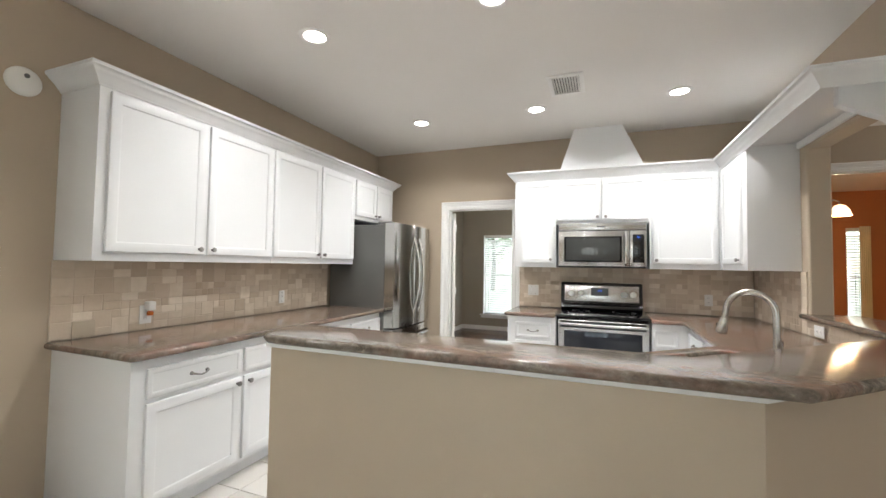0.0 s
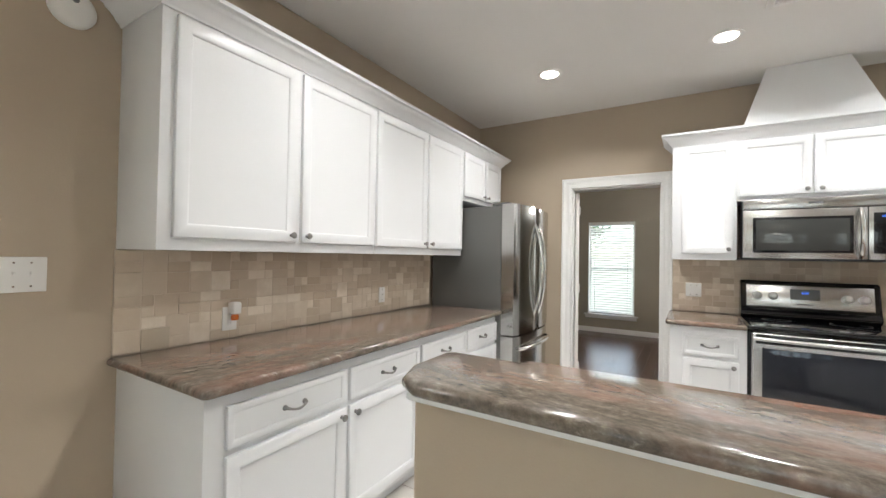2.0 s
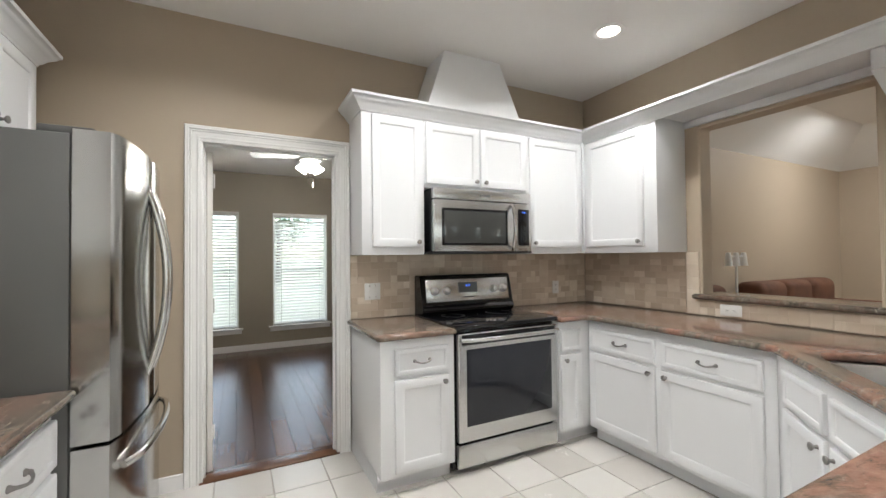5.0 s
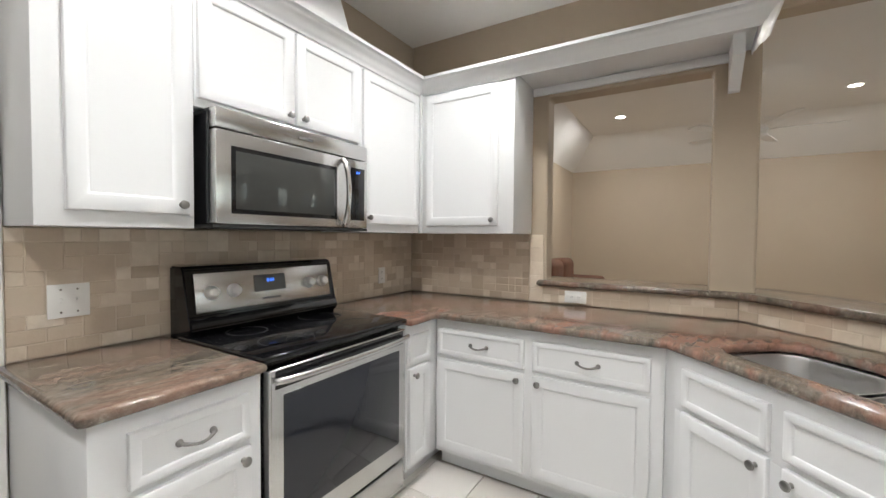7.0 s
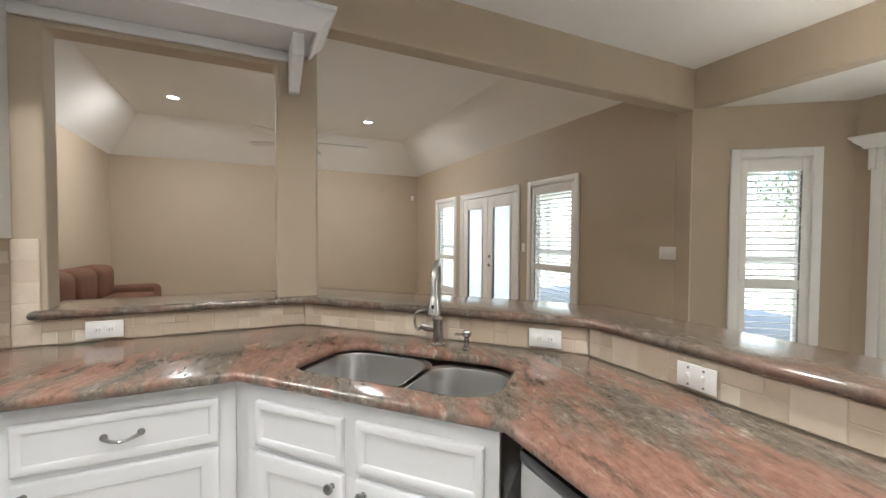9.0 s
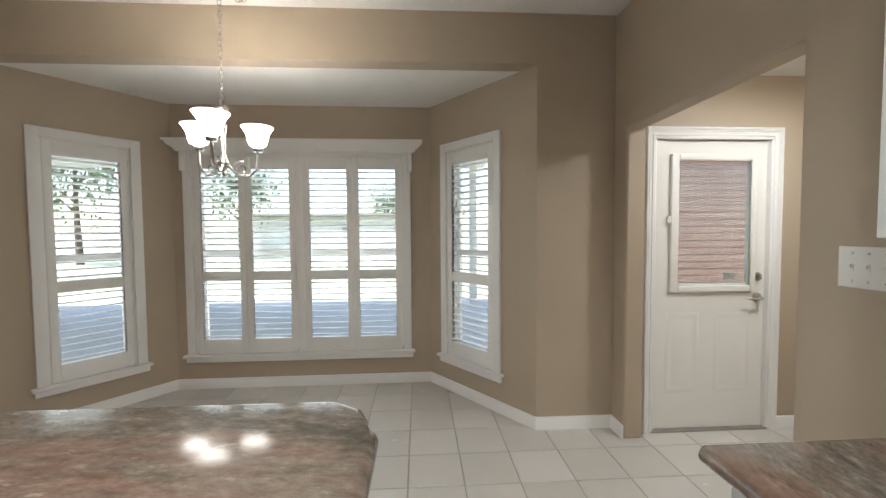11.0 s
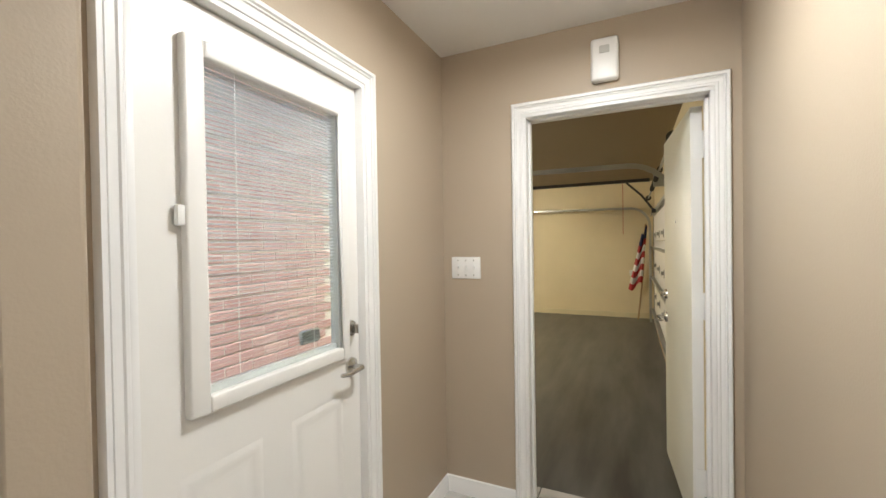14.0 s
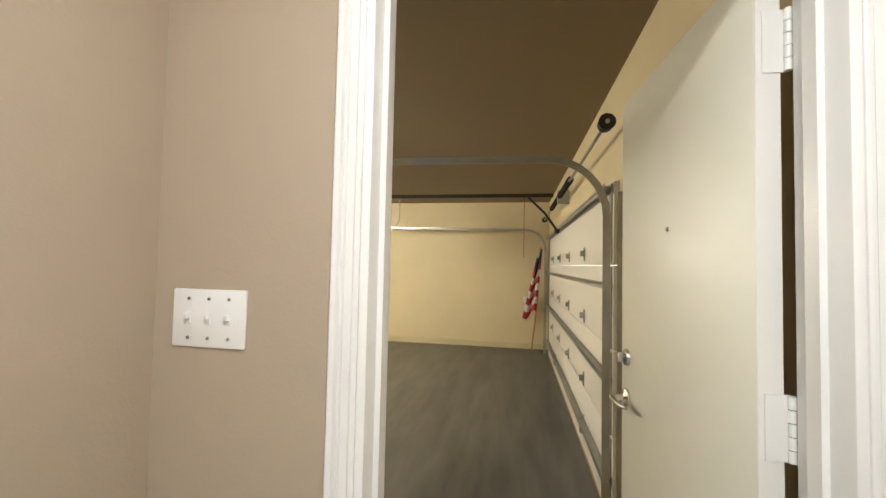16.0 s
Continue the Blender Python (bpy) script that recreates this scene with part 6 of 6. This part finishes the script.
part("grille", B(-0.022, 0.022, -0.047, -0.04, 0.025, 0.060, r=0.002), GREYSLOT, al).data.materials[0] = varied("grille_grey", (0.55, 0.54, 0.5), 0.5)

# ---------- living room furniture ----------


def seat_piece(name, m, w, cushions, label):
    root = thing(name, m, label, "sofa")
    part("base", B(0.0, w, -0.85, -0.05, 0.06, 0.42, r=0.04, seg=3), SOFA, root)
    for x in (0.0, w - 0.24):
        part("arm", B(x, x + 0.24, -0.92, -0.05, 0.08, 0.66, r=0.09, seg=4), SOFA, root)
    cw = (w - 0.44) / cushions
    for i in range(cushions):
        x = 0.22 + i * cw
        part("seat_cushion", B(x + 0.005, x + cw - 0.005, -0.88, -0.28, 0.40, 0.56, r=0.05, seg=3), SOFA, root)
        part("back_cushion", B(x + 0.005, x + cw - 0.005, -0.40, -0.05, 0.50, 0.98, r=0.11, seg=4), SOFA, root)
    for x in (0.06, w - 0.10):
        for y in (-0.8, -0.12):
            part("foot", B(x, x + 0.05, y, y + 0.05, 0.0, 0.07), DARK, root)
    return root


seat_piece("sofa", pose(6.95, LY1, 0), 2.55, 3, "brown upholstered sofa against the wall")
seat_piece("armchair", pose(5.85, LY1, 0), 0.85, 1, "brown upholstered armchair against the wall")
fl = thing("floor_lamp", pose(6.83, 0.02, 0), "white floor lamp with two hanging shades", "floor lamp")
part("base", lathe(bmesh.new(), [(0.0, 0.0), (0.13, 0.0), (0.12, 0.02), (0.02, 0.03), (0.0, 0.03)]), TRIM, fl)
part("pole", tube(bmesh.new(), [(0, 0, 0.02), (0, 0, 1.36)], 0.014), TRIM, fl)
part("crossbar", tube(bmesh.new(), [(-0.17, 0, 1.32), (0.17, 0, 1.32)], 0.010), TRIM, fl)
for x in (-0.17, 0.0, 0.17):
    part("shade", lathe(bmesh.new(), [(0.0, 0.09), (0.025, 0.088), (0.032, 0.05), (0.045, -0.08), (0.04, -0.08), (0.0, 0.0)], Matrix.Translation((x, 0, 1.28))), TRIM, fl)
pir = thing("motion_sensor", pose(LX1, -5.2, 2.27, 0, 0, -90), "small white motion sensor in the corner", "sensor")
part("case", B(-0.03, 0.03, -0.045, 0.0, -0.05, 0.05, r=0.012, seg=3), PLASTIC, pir)

# ---------- garage ----------
GD = thing("overhead_door", pose(-3.74, GY, GF), "white sectional garage door with steel struts", "garage door")
SEC = 0.535
for i in range(4):
    sct = part("section", B(-4.88, 0.0, -0.035, 0.02, i * SEC + 0.004, (i + 1) * SEC, r=0.004), DOORPAINT, GD)
    for x in (-0.06, -4.82):
        part("stile", B(x - 0.035, x + 0.035, -0.045, -0.034, i * SEC + 0.01, (i + 1) * SEC - 0.01), GALV, sct)
for z in (0.28, 0.90, 1.48, 2.10):
    bm = B(-4.88, 0.0, -0.095, -0.04, z, z + 0.008)
    box(bm, -4.88, 0.0, -0.048, -0.04, z - 0.035, z + 0.008)
    box(bm, -4.88, 0.0, -0.095, -0.088, z - 0.02, z + 0.02)
    part("strut", bm, GALV, GD)
hm = bmesh.new()
box(hm, -0.018, 0.018, -0.055, -0.045, -0.04, 0.075, r=0.002)
box(hm, -0.012, 0.012, -0.085, -0.05, 0.0, 0.05, r=0.004)
hinge = finish("hinge", hm, GALV)
for i in (1, 2, 3):
    for x in (-1.0, -2.0, -2.95, -3.9):
        shared("hinge", hinge, GD, pose(x, 0.0, i * SEC + 0.02 + 0.06))
part("bottom_seal", B(-4.88, 0.0, -0.04, 0.03, -0.012, 0.02, r=0.005), WOODHANDLE, GD)
for x in (-1.0, -3.4):
    part("lift_handle", tube(bmesh.new(), [(x, -0.04, 0.16), (x, -0.075, 0.18), (x, -0.075, 0.30), (x, -0.04, 0.32)], 0.007, 8), GALV, GD)


def track(x, name="door_track"):
    root = thing(name, pose(x, GY, GF), "galvanised garage door track", "door track", "door tracks")
    z0 = 1.90
    pts = [(0, -0.10, 0.0), (0, -0.10, z0)]
    for i in range(1, 9):
        a = math.pi / 2 * i / 8
        pts.append((0, -0.10 - 0.36 * (1 - math.cos(a)), z0 + 0.36 * math.sin(a)))
    pts.append((0, -3.2, z0 + 0.39))
    bm = bmesh.new()
    prof = [(-0.035, -0.022), (0.035, -0.022), (0.035, 0.022), (0.025, 0.022), (0.025, -0.012), (-0.035, -0.012)]
    rings = []
    for i, p in enumerate(pts):
        q0, q1 = Vector(pts[max(i - 1, 0)]), Vector(pts[min(i + 1, len(pts) - 1)])
        t = (q1 - q0).normalized()
        nrm = Vector((0, -t.z, t.y))
        rings.append([bm.verts.new(Vector(p) + Vector((u, 0, 0)) + nrm * v) for u, v in prof])
    for a, b in zip(rings, rings[1:]):
        for k in range(len(prof)):
            bm.faces.new((a[k], a[(k + 1) % 6], b[(k + 1) % 6], b[k]))
    bm.faces.new(rings[0])
    bm.faces.new(rings[-1][::-1])
    part("rail", bm, GALV, root)
    bm = B(-0.045, -0.038, -0.04, 0.0, 0.0, 2.05) if x < -5 else B(0.038, 0.045, -0.04, 0.0, 0.0, 2.05)
    part("angle_iron", bm, GALV, root)
    part("hanger", tube(bmesh.new(), [(0, -3.0, z0 + 0.38), (0, -2.9, z0 + 0.55), (0.0, -2.9, GZ - GF)], 0.012, 6), GALV, root)


track(-3.66)
track(-8.70)
ts = thing("torsion_spring", pose(-6.2, GY - 0.12, 2.23), "black torsion springs on a steel shaft", "spring")
part("shaft", tube(bmesh.new(), [(-2.6, 0, 0), (2.68, 0, 0)], 0.013, 10), GALV, ts)
for x0, x1 in ((-1.05, -0.08), (0.08, 1.05)):
    part("coil", tube(bmesh.new(), [(x0 + (x1 - x0) * i / 240, 0.03 * math.cos(i * 0.9), 0.03 * math.sin(i * 0.9)) for i in range(241)], 0.005, 5), BLACKMETAL, ts)
for x in (-2.55, 2.60):
    part("drum", lathe(bmesh.new(), [(0.0, 0.0), (0.045, 0.0), (0.04, 0.02), (0.04, 0.06), (0.05, 0.07), (0.0, 0.07)], Matrix.Translation((x, 0, 0)) @ Matrix.Rotation(radians(90), 4, "Y")), BLACKMETAL, ts)
part("bracket", B(-0.04, 0.04, -0.02, 0.16, -0.08, 0.08), GALV, ts)
op = thing("door_opener", pose(-6.2, -7.1, 2.23), "garage door opener with a black rail and a light", "garage opener")
part("motor_housing", B(-0.17, 0.17, -0.45, 0.0, -0.09, 0.10, r=0.03, seg=3), PLASTIC, op)
part("rail", B(-0.022, 0.022, 0.0, 3.05, 0.0, 0.045), BLACKMETAL, op)
part("trolley_arm", tube(bmesh.new(), [(0, 2.75, 0.0), (0.02, 2.95, -0.20), (0.03, 3.10, -0.42)], 0.016, 6), BLACKMETAL, op)
part("arm_bracket", B(-0.015, 0.10, 3.07, 3.12, -0.45, -0.40), BLACKMETAL, op)
part("release_cord", tube(bmesh.new(), [(0.0, 2.7, 0.0), (0.01, 2.7, -0.75)], 0.004, 5), FLAGRED, op)
part("light_lens", B(-0.12, 0.12, -0.40, -0.05, -0.125, -0.09, r=0.01), BULBGLOW, op)
part("hanger", tube(bmesh.new(), [(0, -0.2, 0.1), (0, -0.2, 0.32)], 0.012, 6), GALV, op)
lamp("opener_lamp", "POINT", (-6.2, -7.3, 2.12), 350, (1.0, 0.94, 0.77), 0.08)
# added fill light without a fixture, brightens the garage from its unseen rear
lamp("garage_lamp", "POINT", (-5.0, -8.6, 2.35), 210, (1.0, 0.94, 0.77), 0.12)

flag = thing("flag", pose(-8.92, -4.06, GF), "striped flag on a wooden pole leaning in the corner", "flag")
part("pole", tube(bmesh.new(), [(0.0, -0.12, 0.0), (-0.02, -0.02, 0.95), (-0.05, 0.03, 1.95)], 0.016, 8), WOODHANDLE, flag)
for i in range(9):
    f0, f1 = i / 9, (i + 1) / 9
    bm = bmesh.new()
    rows = []
    for f in (f0, f1):
        ringp = []
        for k in range(13):
            a = k / 12
            wdt = 0.10 + 0.16 * f
            ringp.append(bm.verts.new((0.03 + 0.05 * math.sin(a * 9.0), 0.06 - wdt * a - 0.10 * f, 1.90 - 1.15 * f - 0.16 * a + 0.05 * math.sin(a * 7))))
        rows.append(ringp)
    for k in range(12):
        bm.faces.new((rows[0][k], rows[0][k + 1], rows[1][k + 1], rows[1][k]))
    ext = bmesh.ops.extrude_face_region(bm, geom=list(bm.faces))
    bmesh.ops.translate(bm, vec=(0.006, 0, 0), verts=[g for g in ext["geom"] if isinstance(g, bmesh.types.BMVert)])
    part("canton" if i < 2 else "stripe", bm, FLAGBLUE if i < 2 else (FLAGRED if i % 2 == 0 else FLAGWHITE), flag)
plate("outlet", pose(GX, -4.30, 0.72, 0, 0, 90), 0.072, 0.115, "socket", 1, "white outlet on the garage wall")

# ---------- pieces: tiles, planks, bricks ----------


def tile_mesh(w, h, t, r):
    """A low tile lying in local xz, facing -y, with softened edges."""
    bm = bmesh.new()
    rings = []
    for o, d in ((0.0, 0.0), (0.0, t - r), (r, t)):
        rings.append([bm.verts.new(p) for p in ((o, -d, o), (w - o, -d, o), (w - o, -d, h - o), (o, -d, h - o))])
    for a, b in zip(rings, rings[1:]):
        for j in range(4):
            bm.faces.new((a[j], a[(j + 1) % 4], b[(j + 1) % 4], b[j]))
    bm.faces.new(rings[-1])
    return bm


TILES = {}


def backsplash(name, m, w, h, unit, seed, label):
    """Mixed-size tumbled stone: a grid of small units covered at random by larger and smaller pieces."""
    rng = random.Random(seed)
    root = new(name, finish(name, B(0, w, -0.0092, -0.0005, 0, h), GROUT))
    root.matrix_world = m
    tagged(root, label, "backsplash", "", "structure")
    nx, nz = max(1, round(w / unit)), max(1, round(h / unit))
    ux, uz = w / nx, h / nz
    used = set()
    for j in range(nz):
        for i in range(nx):
            if (i, j) in used:
                continue
            opts = [(2, 1)] * 7 + [(1, 1)] * 4 + [(2, 2)] * 3
            rng.shuffle(opts)
            for a, b in opts + [(1, 1)]:
                cells = [(i + p, j + q) for p in range(a) for q in range(b)]
                if i + a <= nx and j + b <= nz and not any(c in used for c in cells):
                    break
            used.update(cells)
            key = (name, a, b)
            if key not in TILES:
                TILES[key] = finish("tile", tile_mesh(a * ux - 0.0024, b * uz - 0.0024, 0.0075, 0.002), TRAV)
            ob = new("tile", TILES[key])
            ob.parent = root
            ob.matrix_local = pose(i * ux + 0.0012, -0.0032 + rng.uniform(-0.0007, 0.0007), j * uz + 0.0012)


SP = "tumbled beige travertine backsplash in mixed sizes"
backsplash("backsplash_left", pose(0, -3.452, CT + 0.002, 0, 0, 90), 2.41, 0.448, 0.050, 1, SP)
backsplash("backsplash_back", pose(1.94, 0, CT + 0.002), 2.256, 0.448, 0.050, 2, SP)
backsplash("backsplash_right", pose(XR, -0.013, CT + 0.002, 0, 0, -90), 0.975, 0.448, 0.050, 3, SP)
backsplash("backsplash_edge", pose(XR, -0.990, CT + 0.002, 0, 0, -90), 0.092, 0.448, 0.09, 9, SP)
backsplash("backsplash_ledge", pose(XR, -1.083, CT + 0.002, 0, 0, -90), 1.055, 0.108, 0.054, 4, SP)
angle = math.degrees(math.atan2(-3.102 + 2.14, 3.146 - XR))
backsplash("backsplash_sink", pose(XR - 0.002, -2.147, CT + 0.002, 0, 0, angle), 1.425, 0.108, 0.054, 5, SP)
backsplash("backsplash_bar", pose(3.135, -3.102, CT + 0.002, 0, 0, 180), 1.64, 0.108, 0.054, 6, SP)

# floor tiles
PX, PY = 0.3125, 0.318
ftile = finish("tile", tile_mesh(PX - 0.006, PY - 0.006, 0.010, 0.0025), FLOORTILE)
floor = bpy.data.objects["floor"]


def inside_bay(x, y):
    if y > -5.34:
        return True
    f = (-5.34 - y) / 0.97
    return 0.54 + 0.70 * f - 0.1 < x < 4.21 - 0.72 * f + 0.1 and y > -6.32


for i in range(-7, 14):
    for j in range(-1, 20):
        x, y = 1.107 + (i - 3) * PX, -0.632 + PY * 2 - (j + 1) * PY
        cx, cy = x + PX / 2, y + PY / 2
        kitchen = -0.1 < cx < 4.3 and cy < 0.1 and inside_bay(cx, cy)
        mud = -1.95 < cx <= -0.1 and -5.35 < cy < -3.75
        hidden = (0.0 < cx < 0.5 and -3.3 < cy) or (cx > 3.75 and cy > -2.0) or (1.7 < cx < 3.2 and -3.2 < cy < -2.75)
        if (kitchen and not hidden) or mud:
            ob = new("tile", ftile)
            ob.parent = floor
            ob.matrix_local = pose(x + 0.003, y + 0.003, -0.0095, -90, 0, 0)

# planks of the study floor
rng = random.Random(7)
study = bpy.data.objects["floor_study"]
pm = {}
x = DX0
while x < 4.2:
    w = 0.125
    y = 0.14 - rng.uniform(0, 0.9)
    while y < DY:
        l = rng.choice((0.9, 1.2, 1.5))
        y1 = min(y + l, DY)
        y0 = max(y, 0.136)
        if y1 - y0 > 0.05:
            key = round(y1 - y0, 2)
            if key not in pm:
                pm[key] = finish("plank", B(0, w - 0.002, 0, key - 0.002, 0, 0.006, r=0.001, seg=1), PLANK)
            shared("plank", pm[key], study, pose(x, y0, -0.003))
        y += l
    x += w

# bricks outside the back door
bw = bpy.data.objects["wall_brick"]
bmes = finish("brick", B(0, 0.194, -0.0045, 0.004, 0, 0.060, r=0.002, seg=1), BRICK)
bhalf = finish("brick", B(0, 0.094, -0.0045, 0.004, 0, 0.060, r=0.002, seg=1), BRICK)
for j in range(35):
    z = 0.05 + j * 0.0725
    x = -0.02 if j % 2 else -0.125
    if not j % 2:
        ob = shared("brick", bhalf, bw, pose(-0.02, BRY - 0.002, z, 0, 0, 180))
    while x - 0.194 > -2.56:
        ob = shared("brick", bmes, bw, pose(x, BRY - 0.002, z + rng.uniform(-0.001, 0.001), 0, 0, 180))
        x -= 0.205
